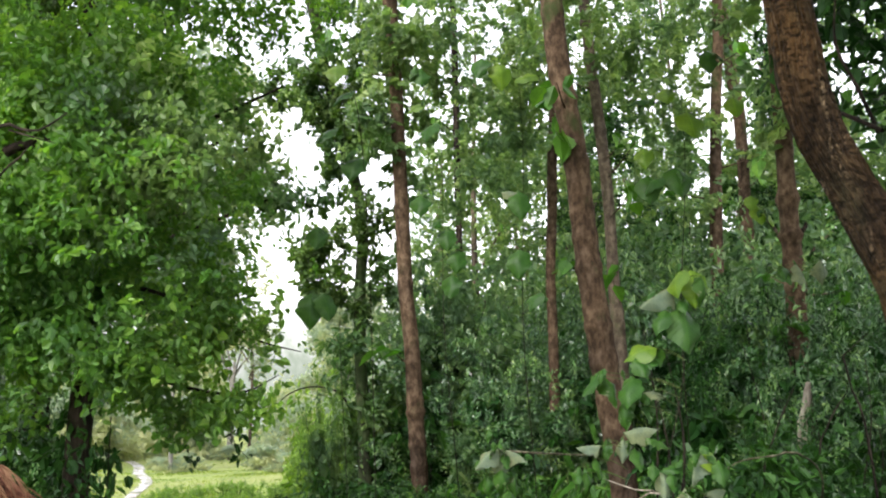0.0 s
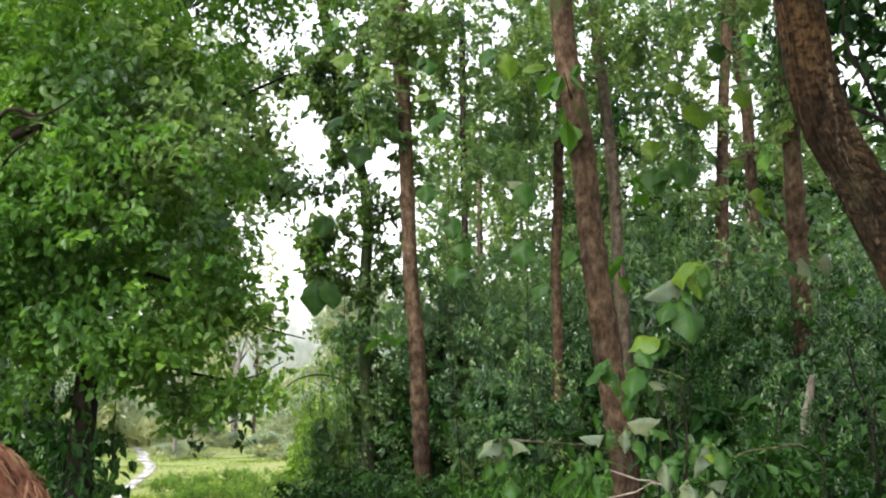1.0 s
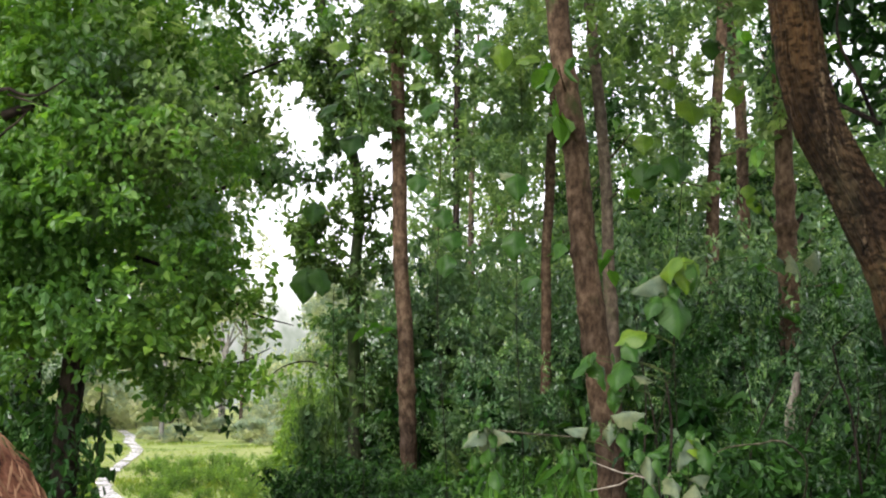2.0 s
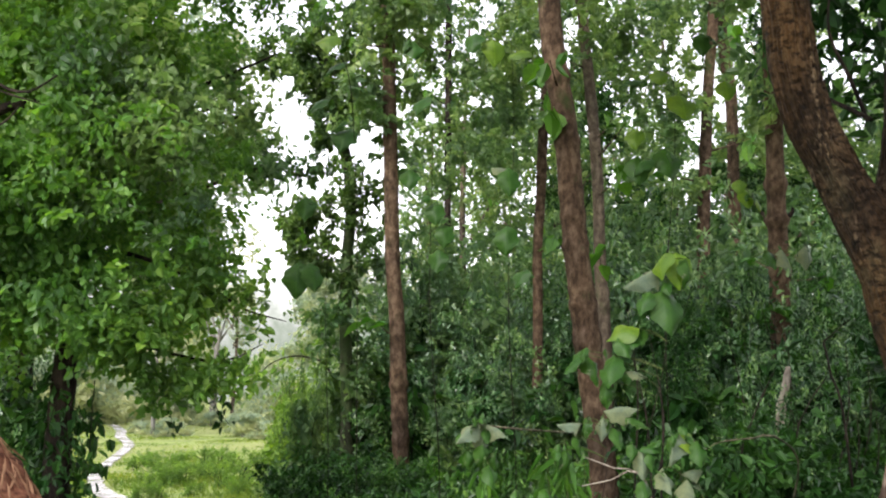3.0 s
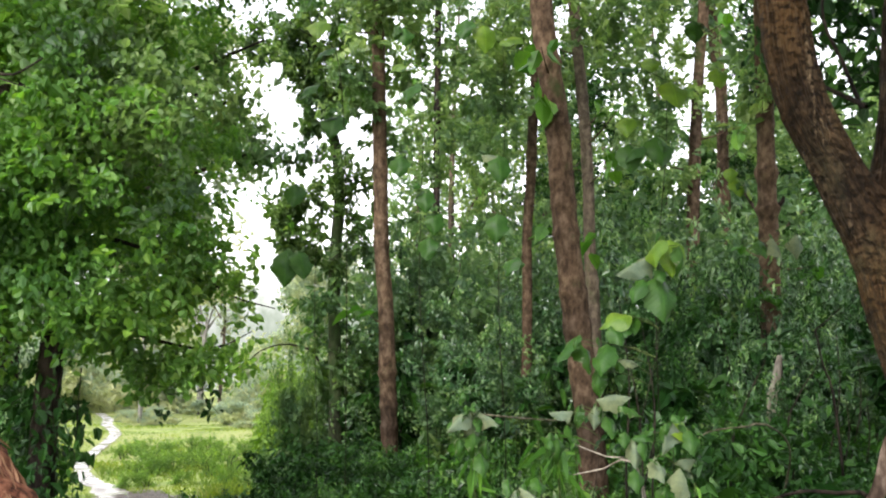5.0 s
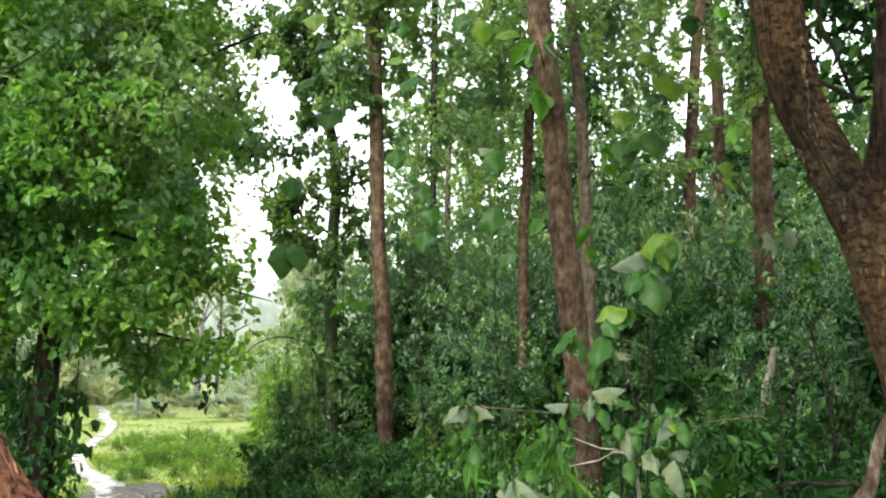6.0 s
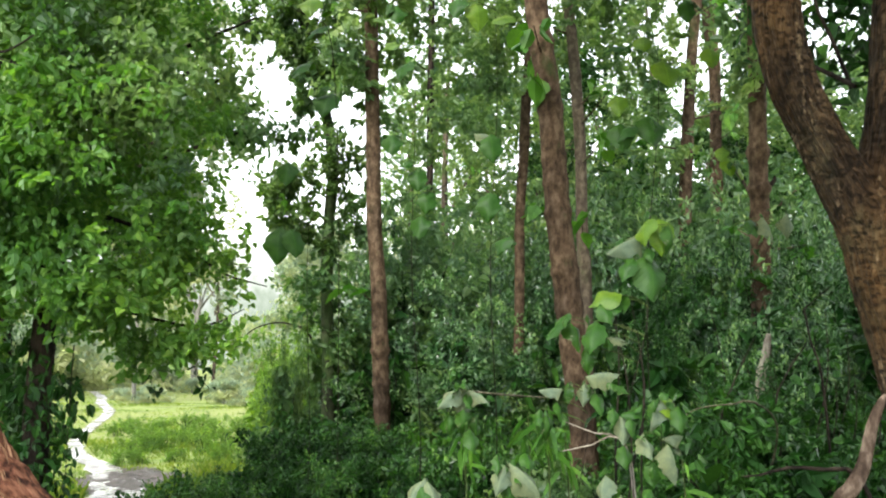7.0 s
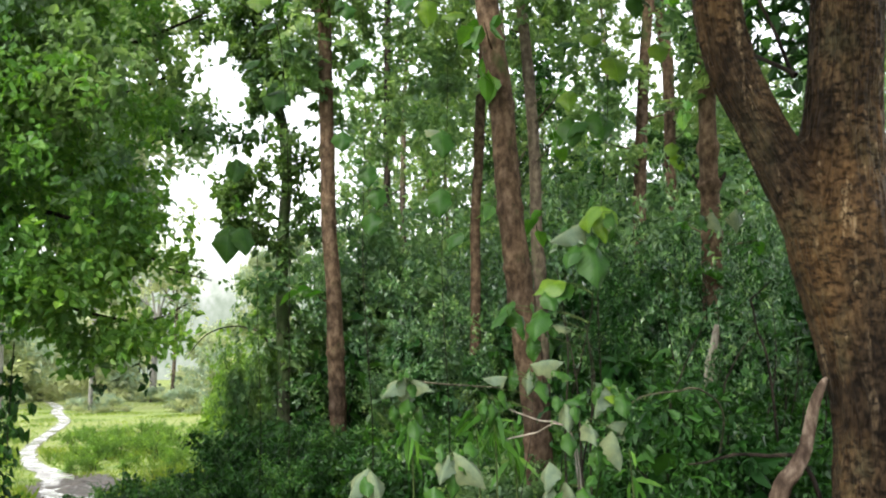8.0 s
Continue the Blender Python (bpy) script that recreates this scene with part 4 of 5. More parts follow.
    reach = [(-1.58, 6.4, 2.42, 0.14, 0.2, 0.16, 11), (-1.52, 6.45, 2.22, 0.14, 0.2, 0.12, 8), (-1.38, 6.5, 2.14, 0.10, 0.15, 0.08, 4), (-1.22, 6.5, 2.08, 0.10, 0.12, 0.05, 4), (-1.12, 6.5, 2.06, 0.05, 0.08, 0.04, 2),
             (-1.27, 6.5, 1.93, 0.08, 0.1, 0.06, 2), (-1.44, 6.5, 1.80, 0.14, 0.15, 0.07, 5), (-1.70, 6.45, 1.74, 0.16, 0.15, 0.08, 8)]
    # The first three lobes lie above the view, added to shade the leaves below.
    top = [(-2.9, 6.6, 5.5, 1.6, 1.4, 0.6, 420), (-2.4, 5.6, 4.75, 1.2, 0.8, 0.45, 150), (-2.7, 5.1, 4.8, 1.1, 0.6, 0.35, 40), (-2.0, 7.6, 5.1, 0.8, 0.6, 0.5, 150),
             (-1.35, 8.2, 5.1, 0.5, 0.5, 0.5, 60), (-2.0, 8.2, 4.6, 0.5, 0.6, 0.3, 22), (-2.1, 8.4, 4.3, 0.25, 0.3, 0.17, 20)]
    lobes = skirt + middle + top
    c = cloud(rng, [(x - o[0], y - o[1], z, a, b, d, n) for x, y, z, a, b, d, n in lobes], 0.36, 0.42)
    part("crown", leaf_mesh("crown", *sprays(rng, c, 24, 0.30, 0.054, 0.70, 0.35, 0.6, 0.7)), LEAF_NEAR, tree)
    c = cloud(rng, [(x - o[0], y - o[1], z, a, b, d, n) for x, y, z, a, b, d, n in front + reach], 0.30, 0.42)
    part("low_branch_leaves", leaf_mesh("low_branch_leaves", *sprays(rng, c, 12, 0.20, 0.056, 0.66, 0.45, 0.6, 0.7)), LEAF_NEAR, tree)
    for k, pts in enumerate((((-1.08, 6.5, 2.06), (-1.35, 6.5, 2.14), (-1.6, 6.5, 2.3), (-2.1, 6.6, 2.5), (-2.52, 6.8, 2.55)), ((-1.22, 6.5, 1.92), (-1.45, 6.5, 1.82), (-1.8, 6.55, 1.86), (-2.55, 6.8, 2.1)))):
        part("branch", limb("branch", [np.array(q) - o for q in pts], [0.003 + 0.004 * i for i in range(len(pts))], 6, 0.06, 0.12, 40 + k), BARK_DARK, tree)
    c = cloud(rng, [(x - o[0], y - o[1], z, a, b, d, n) for x, y, z, a, b, d, n in outer], 0.30, 0.42)
    part("outer_crown", leaf_mesh("outer_crown", *sprays(rng, c, 22, 0.30, 0.054, 0.70, 0.35, 0.6, 0.7)), LEAF_TEAK, tree, "paler grey-green leaves at the branch ends")
    for k in (0, 3, 7, 11):
        lx, ly, lz = [v - w for v, w in zip(lobes[k][:3], o)]
        h = max(lz * 0.75, 2.2)
        part("branch", limb("branch", [(0.0, 0, h), (lx * 0.5, ly * 0.5, (h + lz) / 2 + 0.1), (lx, ly, lz)], [0.03, 0.018, 0.005], 6, 0.12, 0.1, k), BARK_DARK, tree)
    part("branch", limb("branch", [np.array(q) - o for q in ((-2.15, 5.95, 3.46), (-2.35, 5.9, 3.32), (-2.6, 5.85, 3.28), (-3.1, 6.0, 3.1))], [0.008, 0.022, 0.03, 0.04], 8, 0.08, 0.15, 5), BARK_DARK, tree)
    for k, (pts, thick) in enumerate(((((-2.12, 5.3, 3.29), (-2.27, 5.3, 3.20), (-2.39, 5.32, 3.22), (-2.51, 5.36, 3.25), (-3.0, 6.0, 3.2)), 0.014),
                                      (((-2.17, 5.28, 3.12), (-2.32, 5.3, 3.17), (-2.45, 5.34, 3.22)), 0.007), (((-2.32, 5.3, 3.12), (-2.38, 5.32, 3.06), (-2.5, 5.4, 3.01), (-2.9, 6.0, 2.98)), 0.010))):
        part("branch", limb("branch", [np.array(q) - o for q in pts], [thick * (0.3 + 0.7 * i / (len(pts) - 1)) for i in range(len(pts))], 8, 0.05, 0.15, 30 + k), BARK_DARK, tree)
    strands = []
    for hx, hy, hz, drop in ((-1.92, 7.0, 1.72, 0.36), (-1.58, 7.0, 1.66, 0.26), (-2.44, 6.6, 1.6, 0.5), (-2.36, 6.7, 1.6, 0.75), (-2.52, 6.5, 1.5, 0.6)):
        top_at = np.array((hx, hy, hz)) - o
        side = rng.uniform(-0.06, 0.06)
        part("hanging_twig", limb("hanging_twig", [top_at + (0.02, 0, 0.1), top_at + (side, 0, -drop * 0.4), top_at + (-side, 0, -drop)], [0.004, 0.003, 0.002], 5, 0.08, 0.1, 3), BARK_DARK, tree)
        for f in (0.2, 0.4, 0.55, 0.7, 0.82, 0.95):
            strands.append(top_at + (side * (0.6 - f), 0, -drop * f) + rng.normal(scale=0.02, size=3))
    v = cloud(rng, [(0, -0.05, 1.0, 0.28, 0.25, 0.9, 70), (0.10, 0, 1.35, 0.22, 0.2, 0.4, 25), (-0.35, 0.1, 1.0, 0.3, 0.3, 0.8, 60)], 0.2, 0.3)
    part("climbing_vine", leaf_mesh("climbing_vine", *sprays(rng, v[v[:, 2] > 0.05], 6, 0.25, 0.085, 0.6, 1.0)), LEAF_DARK, tree, "dark climbing vine leaves")
    part("hanging_leaves", leaf_mesh("hanging_leaves", *sprays(rng, np.array(strands), 3, 0.10, 0.062, 0.6, 1.0)), LEAF_DARK, tree, "dark hanging vine leaves")
    return tree


broadleaf_tree()


def shaded_tree():
    """A dark tree in the shade right behind the broadleaf one; its crown closes the gaps in that."""
    o = np.array((-4.1, 9.6, 0))
    tree = thing("shaded_tree", tuple(o), "dark shaded tree standing close behind another", "tree")
    line = [(-3.9, 9.6, 8.0), (-4.0, 9.6, 5.0), (-4.05, 9.6, 2.5), (-4.1, 9.6, -0.1)]
    part("trunk", limb("trunk", [np.array(p) - o for p in line], [0.05, 0.09, 0.12, 0.16], 14, 0.1, 0.12, 8, 0.05), BARK_DARK, tree)
    rng = np.random.default_rng(24)
    lobes = [(-4.2, 9.4, 3.0, 1.0, 0.7, 0.8, 240), (-3.4, 9.4, 3.4, 0.7, 0.6, 0.7, 220), (-4.4, 9.4, 4.4, 1.2, 0.8, 0.8, 330), (-3.35, 9.3, 4.6, 0.65, 0.7, 0.7, 200),
             (-4.6, 9.3, 5.7, 1.3, 0.9, 0.8, 330), (-3.3, 9.2, 5.8, 1.1, 0.8, 0.7, 280), (-2.8, 9.4, 2.9, 0.35, 0.4, 0.4, 60), (-4.7, 9.5, 2.0, 0.5, 0.5, 0.7, 110), (-3.0, 8.6, 6.8, 1.8, 1.2, 0.7, 420)]
    overhang = [(-1.92, 9.2, 4.15, 0.30, 0.4, 0.5, 58), (-2.4, 9.2, 4.65, 0.45, 0.4, 0.35, 54), (-1.75, 9.0, 3.6, 0.28, 0.3, 0.2, 26), (-2.05, 9.1, 3.72, 0.38, 0.3, 0.18, 60),
                (-1.96, 9.2, 4.33, 0.20, 0.20, 0.17, 34), (-2.14, 9.2, 4.61, 0.16, 0.16, 0.12, 16), (-1.69, 9.2, 4.69, 0.16, 0.16, 0.10, 14), (-1.98, 9.2, 3.95, 0.15, 0.15, 0.08, 9)]
    for k, lobe in enumerate(lobes[:6] + overhang):
        lx, ly, lz = [v - w for v, w in zip(lobe[:3], o)]
        part("branch", limb("branch", [(0.08, 0, lz * 0.75), (lx * 0.5, ly * 0.5, lz * 0.9), (lx, ly, lz)], [0.05, 0.03, 0.01], 7, 0.15, 0.12, k), BARK_DARK, tree)
    c = cloud(rng, [(x - o[0], y - o[1], z, a, b, d, n) for x, y, z, a, b, d, n in lobes], 0.28, 0.5)
    part("crown", leaf_mesh("crown", *sprays(rng, c, 13, 0.36, 0.10, 0.6, 0.35, 0.6, 0.7)), LEAF_VINE, tree)
    c = cloud(rng, [(x - o[0], y - o[1], z, a, b, d, n) for x, y, z, a, b, d, n in overhang], 0.42, 0.35)
    part("overhang", leaf_mesh("overhang", *sprays(rng, c, 12, 0.34, 0.08, 0.6, 0.35, 0.6, 0.7)), LEAF_TEAK, tree, "sparse grey-green leaves at the branch ends")
    return tree


shaded_tree()


# ---- heap of red soil ----
def soil_heap():
    verts, quads = [], []
    nr, na = 26, 60
    for i in range(nr):
        t = i / (nr - 1)
        for j in range(na):
            a = 2 * math.pi * j / na
            r = 1.2 * t
            x, y = r * math.cos(a), r * math.sin(a)
            z = 1.66 * (1 - t ** 2.8) - 0.05
            k = noise.fractal(Vector((x * 2.5, y * 2.5, z * 2.5)), 0.6, 2.0, 5)
            verts.append((x * (1 + 0.06 * k), y * (1 + 0.06 * k), z + 0.07 * k))
    for i in range(nr - 1):
        for j in range(na):
            quads.append((i * na + j, i * na + (j + 1) % na, (i + 1) * na + (j + 1) % na, (i + 1) * na + j))
    return mesh_from("soil_heap", verts, quads)


heap = thing("soil_heap", (-2.44, 4.1, 0), "heap of red laterite soil with dry straw", "heap")
part("mound", soil_heap(), SOIL_RED, heap)


def straw():
    """Dry stems strewn down the slope of the heap."""
    rng = np.random.default_rng(77)
    n = 1700
    a, t = rng.uniform(0, 6.28, n), rng.uniform(0.1, 0.95, n)
    r = 1.21 * t
    base = np.stack([r * np.cos(a), r * np.sin(a), 1.68 * (1 - t ** 2.8) - 0.03], 1)
    way = np.stack([np.cos(a + rng.normal(0, 0.6, n)), np.sin(a + rng.normal(0, 0.6, n)), -0.4 - 1.6 * t + rng.normal(0, 0.3, n)], 1)
    nor = np.stack([np.cos(a), np.sin(a), np.full(n, 0.7)], 1)
    return leaf_mesh("straw", base, way, nor, rng.uniform(0.04, 0.16, n), rng.uniform(0.003, 0.008, n), 0.2, rng.uniform(0.0, 0.5))


part("straw", straw(), STRAW, heap, "scattered dry straw")


# ---- distance ----
def far_tree(seed, high, wide, count, mat, label, foot=0.3, girth=1.0, gap=0.25):
    rng = np.random.default_rng(seed)
    tree = thing("far_tree", (0, 0, 0), label, "tree", "distant trees")
    part("trunk", limb("trunk", [(0.2, 0, high * 0.6), (0.1, 0, high * 0.3), (0, 0, -0.1)], [0.06 * girth, 0.12 * girth, 0.16 * girth], 8, 0.4, 0.1, seed), BARK_FAR, tree)
    lobes = []
    for k in range(9):
        a, h = rng.uniform(0, 6.28), foot + (1 - foot) * (k + 0.5) / 9
        r = wide * rng.uniform(0.1, 0.75) * (1.2 - 0.5 * h)
        lobes.append((r * math.cos(a), r * math.sin(a), high * h, wide * 0.4, wide * 0.4, high * 0.13, count // 9))
    for k in range(7):
        lx, ly, lz = lobes[k][:3]
        part("limb", limb("limb", [(0.05, 0, lz * 0.6), (lx * 0.5, ly * 0.5, lz * 0.85), (lx, ly, lz)], [0.06, 0.035, 0.01], 5, 0.4, 0.1, k), BARK_FAR, tree)
    c = cloud(rng, lobes, gap, 1.0)
    part("crown", leaf_mesh("crown", *sprays(rng, c, 8, 0.9, 0.28, 0.6, 0.3)), mat, tree)
    return tree


far = [far_tree(51, 9.5, 3.2, 800, LEAF_FAR, "tree beyond the meadow, haze put into its pale green"), far_tree(52, 4.0, 3.0, 700, LEAF_FAR, "low bushy tree beyond the meadow", 0.06), far_tree(53, 2.6, 2.6, 600, LEAF_FAR, "bush beyond the meadow, haze put into its pale green", 0.06)]
rng = np.random.default_rng(6)
k = 0
for ring_y, n, protos in ((58, 9, (2, 2)), (66, 8, (2, 1)), (74, 8, (1, 2)), (88, 7, (1, 0)), (105, 7, (0, 0))):
    for j in range(n):
        u = -0.62 + 0.75 * (j + rng.uniform(0, 1)) / n
        y = ring_y * rng.uniform(0.93, 1.07)
        proto = far[protos[j % 2]]
        m = pose(u * y, y, 0, 0, 0, float(rng.uniform(0, 360)))
        ob = proto if proto.name not in used else None
        if ob:
            used.add(proto.name)
            ob.matrix_basis = m
        else:
            ob = copy_thing(proto, m)
        s = float(rng.uniform(0.5, 1.5))
        ob.scale = (s * 1.1, s * 1.1, s)


hazy = far_tree(54, 15.0, 4.2, 2600, LEAF_HAZE, "tall tree beyond the meadow, mist put into its pale colours", 0.42, 0.55, 0.5)
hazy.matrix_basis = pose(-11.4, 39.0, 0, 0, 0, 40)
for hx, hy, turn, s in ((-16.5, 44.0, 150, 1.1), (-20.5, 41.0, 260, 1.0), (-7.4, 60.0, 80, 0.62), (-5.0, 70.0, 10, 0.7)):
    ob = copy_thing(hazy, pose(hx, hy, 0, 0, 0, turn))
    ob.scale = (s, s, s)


def misty_wood():
    """The far edge of the open land: a long curved bank of woods, pale with painted rain mist, with an uneven top."""
    n, far_r = 1200, 170.0
    verts = []
    for i in range(n):
        a = radians(-75 + 110 * i / (n - 1))
        x, y, run = far_r * math.sin(a), far_r * math.cos(a), a * far_r
        h = 21.0
        for size, tall_by in ((40, 3.0), (11, 3.0), (4.5, 1.8), (1.5, 1.0), (0.6, 0.6)):
            h += tall_by * noise.noise(Vector((run / size, size, 2)))
        verts += [(x, y, -1.0), (x, y, h * 0.5), (x * 1.01, y * 1.01, h)]
    quads = [(i * 3 + k, i * 3 + k + 3, i * 3 + k + 4, i * 3 + k + 1) for i in range(n - 1) for k in range(2)]
    return mesh_from("misty_wood", verts, quads)


def mist_material():
    m, n, l = material("glowing_painted_mist")
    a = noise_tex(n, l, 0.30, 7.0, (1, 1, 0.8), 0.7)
    # Mist is painted in as pale colours that glow on their own.
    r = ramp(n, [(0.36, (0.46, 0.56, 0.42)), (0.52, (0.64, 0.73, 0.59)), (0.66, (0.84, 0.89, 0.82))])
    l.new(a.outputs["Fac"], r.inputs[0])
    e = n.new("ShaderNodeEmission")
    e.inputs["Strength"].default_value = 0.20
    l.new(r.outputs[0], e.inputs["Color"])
    clear = n.new("ShaderNodeBsdfTransparent")
    co = n.new("ShaderNodeTexCoord")
    xyz = n.new("ShaderNodeSeparateXYZ")
    l.new(co.outputs["Object"], xyz.inputs[0])
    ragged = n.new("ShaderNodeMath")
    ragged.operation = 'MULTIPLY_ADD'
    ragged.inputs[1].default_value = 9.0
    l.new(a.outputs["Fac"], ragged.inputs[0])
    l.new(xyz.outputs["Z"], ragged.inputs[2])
    # The painted mist thins to clear towards the top.
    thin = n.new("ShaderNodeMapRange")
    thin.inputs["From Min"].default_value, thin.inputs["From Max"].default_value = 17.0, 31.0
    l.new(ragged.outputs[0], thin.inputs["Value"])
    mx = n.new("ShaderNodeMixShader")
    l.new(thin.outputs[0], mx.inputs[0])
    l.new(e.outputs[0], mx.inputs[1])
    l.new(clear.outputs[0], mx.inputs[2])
    o = n.new("ShaderNodeOutputMaterial")
    l.new(mx.outputs[0], o.inputs["Surface"])
    return m


tagged(part("backdrop", misty_wood(), mist_material(), None), "backdrop of distant woods with rain mist painted as a pale glow", "backdrop", kind="structure")


def bare_tree():
    """A thin grey tree with few leaves, out on the meadow's far side."""
    tree = thing("bare_tree", (-14.6, 62, 0), "thin bare grey tree beyond the meadow", "tree")
    part("trunk", limb("trunk", [(0.15, 0, 3.4), (0.05, 0, 2.0), (0, 0, -0.1)], [0.09, 0.12, 0.16], 8, 0.3, 0.1, 1), BARK_FAR, tree)
    rng = np.random.default_rng(91)
    tips = []
    for k, (dx, dz) in enumerate(((-1.0, 5.0), (-0.35, 5.6), (0.5, 5.4), (1.2, 4.9), (1.7, 4.2), (-1.5, 4.2))):
        p0, p1 = np.array((0.12, 0, 2.6 + 0.12 * k)), np.array((dx, rng.uniform(-0.6, 0.6), dz))
        mid = (p0 + p1) / 2 + (-0.1 * dx, 0, 0.25)
        branch = part("branch", limb("branch", [p0, mid, p1], [0.06, 0.04, 0.012], 6, 0.3, 0.1, k), BARK_FAR, tree)
        for j in range(3):
            q = mid + (p1 - mid) * rng.uniform(0.1, 0.8)
            e = q + (rng.uniform(-0.5, 0.5), 0.1, rng.uniform(0.2, 0.7))
            tips.append(e)
            part("twig", limb("twig", [q, (q + e) / 2 + (0.03, 0, 0), e], [0.02, 0.014, 0.006], 5, 0.3, 0.1, j), BARK_FAR, branch)
    c = np.array(tips)
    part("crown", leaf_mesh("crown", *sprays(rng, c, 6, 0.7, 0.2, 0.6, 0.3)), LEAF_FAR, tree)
    tree.scale = (1.45, 1.45, 1.45)
    return tree


bare_tree()

rng = np.random.default_rng(16)
for k in range(26):
    y = float(rng.uniform(36, 60))
    u = float(rng.uniform(-0.40, -0.12))
    ob = copy_thing(far[2], pose(u * y, y, 0, 0, 0, float(rng.uniform(0, 360))))
    s = float(rng.uniform(0.10, 0.32))
    ob.scale = (s * 1.3, s * 1.3, s)
    tagged(ob, "small bush out on the meadow, haze put into its pale green", "bush", "meadow bushes")


# ---- young broad-leaved saplings in the foreground ----
def big_leaf(name, bend, cup, wave, top, under, seed, skins=(0, 1), wide=0.37):
    """One large ovate leaf, 1 long, with an upper and a lower skin and a raised midrib line; it bends down along its length."""
    nl, nw = 11, 7
    rng = np.random.default_rng(seed)
    ph = rng.uniform(0, 6.28)
    verts, quads, mats = [], [], []
    for layer, skin in enumerate(skins):
        x = z = 0.0
        jag = np.random.default_rng(seed + 100)
        for i in range(nl):
            s = i / (nl - 1)
            w = wide * math.sin(math.pi * (0.03 + 0.97 * s) ** 0.74) ** 0.82 if 0 < i < nl - 1 else 0.012
            a = bend * s - 0.25
            w *= jag.uniform(0.86, 1.12)
            for j in range(nw):
                v = 2 * j / (nw - 1) - 1
                lift = -cup * abs(v) ** 1.25 * w + wave * (math.sin(9 * s + ph + 2 * v) * 0.10 + math.sin(23 * s + ph + 5 * v) * 0.04) * abs(v)
                lift -= skin * 0.014
                verts.append((x + lift * math.sin(a), v * w, z + lift * math.cos(a)))
            x += math.cos(a) / (nl - 1)
            z -= math.sin(a) / (nl - 1)
        o = layer * nl * nw
        for i in range(nl - 1):
            for j in range(nw - 1):
                q = (o + i * nw + j, o + (i + 1) * nw + j, o + (i + 1) * nw + j + 1, o + i * nw + j + 1)
                quads.append(q if skin == 0 else q[::-1])
                mats.append(skin)
    me = mesh_from(name, verts, quads)
    me.materials.append(top)
    me.materials.append(under)
    me.polygons.foreach_set("material_index", np.array(mats, np.int32))
    return me


GREEN_LEAVES = [big_leaf("leaf", b, c, w, BIG_TOP, BIG_UNDER, k, ((0,), (0, 1))[k % 2], wide) for k, (b, c, w, wide) in enumerate(((0.9, 0.4, 0.5, 0.30), (1.5, 0.8, 0.7, 0.27), (0.6, 0.5, 0.7, 0.34), (1.2, 0.9, 1.0, 0.22)))]
PALE_LEAVES = [big_leaf("leaf", b, c, w, BIG_UNDER, BIG_TOP, 10 + k, (0,), 0.33) for k, (b, c, w) in enumerate(((1.1, 0.9, 0.6), (1.5, 1.3, 0.5), (0.8, 1.1, 0.9)))]
YELLOW_LEAVES = [big_leaf("leaf", b, c, w, BIG_YELLOW, BIG_YELLOW, 20 + k, (0,)) for k, (b, c, w) in enumerate(((0.7, 0.25, 0.4), (1.1, 0.3, 0.5)))]
HANG, WIDE, FLIP, BRIGHT = GREEN_LEAVES, [big_leaf("leaf", 0.7, 0.35, 0.6, BIG_TOP, BIG_TOP, 30, (0,), 0.40), big_leaf("leaf", 1.1, 0.3, 0.5, BIG_TOP, BIG_TOP, 31, (0,), 0.37)], PALE_LEAVES, YELLOW_LEAVES


def add_leaf(tree, at, heading, pitch, roll, size, kinds, rng):
    """A leaf with its stalk at a point; heading in degrees from +x, pitch down positive."""
    me = kinds[int(rng.integers(len(kinds)))]
    ob = new("leaf", me)
    ob.parent = tree
    ob.matrix_basis = pose(*at, 0, 0, heading) @ pose(0, 0, 0, 0, pitch, 0) @ pose(0, 0, 0, roll, 0, 0) @ Matrix.Diagonal((size, size, size, 1))
    if kinds is FLIP:
        ob["label"] = "pale turned-up leaf"
    elif kinds is BRIGHT:
        ob["label"] = "yellow-green leaf"
    return ob


def sapling(x, y, height, lean, leaves, label, seed, stem=0.012):
    """A young tree with large leaves on short stalks. Leaves: side step, height, heading, pitch, roll, length, kind."""
    rng = np.random.default_rng(seed)
    tree = thing("sapling", (x, y, 0), label, "sapling", "broad-leaved saplings")
    line = [(lean, 0, height), (lean * 0.9 + 0.02, 0.02, height * 0.8), (lean * 0.4 - 0.03, 0.02, height * 0.5), (0.03, 0, height * 0.2), (0, 0, -0.05)]
    part("stem", limb("stem", line, [stem * 0.12, stem * 0.18, stem * 0.26, stem * 0.36, stem * 0.5], 8, 0.12, 0.08, seed), BARK_DARK, tree)
    way, _ = smooth_line(line, [1] * 5, 0.05)
    for dx, z, heading, pitch, roll, size, kinds in leaves:
        p = np.array((dx, rng.uniform(-0.06, 0.02), z))
        q = way[np.argmin(np.abs(way[:, 2] - (z - 0.02 - 0.25 * abs(dx - lean * z / height))))]
        thin = 0.0016 + 0.004 * size
        stalk = part("stalk", limb("stalk", [p, p * 0.45 + q * 0.55 + (0, 0, 0.02), q], [thin * 0.7, thin, thin * 1.2], 6, 0.06, 0.05, seed), GREEN_STEM, tree)
        for _ in range(int(rng.integers(0, 3))):
            add_leaf(stalk, p + rng.normal(scale=0.035, size=3), heading + rng.uniform(-90, 90), rng.uniform(20, 80), rng.uniform(-40, 40), size * rng.uniform(0.35, 0.65), HANG, rng)
        add_leaf(stalk, p, heading + rng.uniform(-8, 8), pitch + rng.uniform(-6, 6), roll + rng.uniform(-6, 6), size, kinds, rng)
    return tree


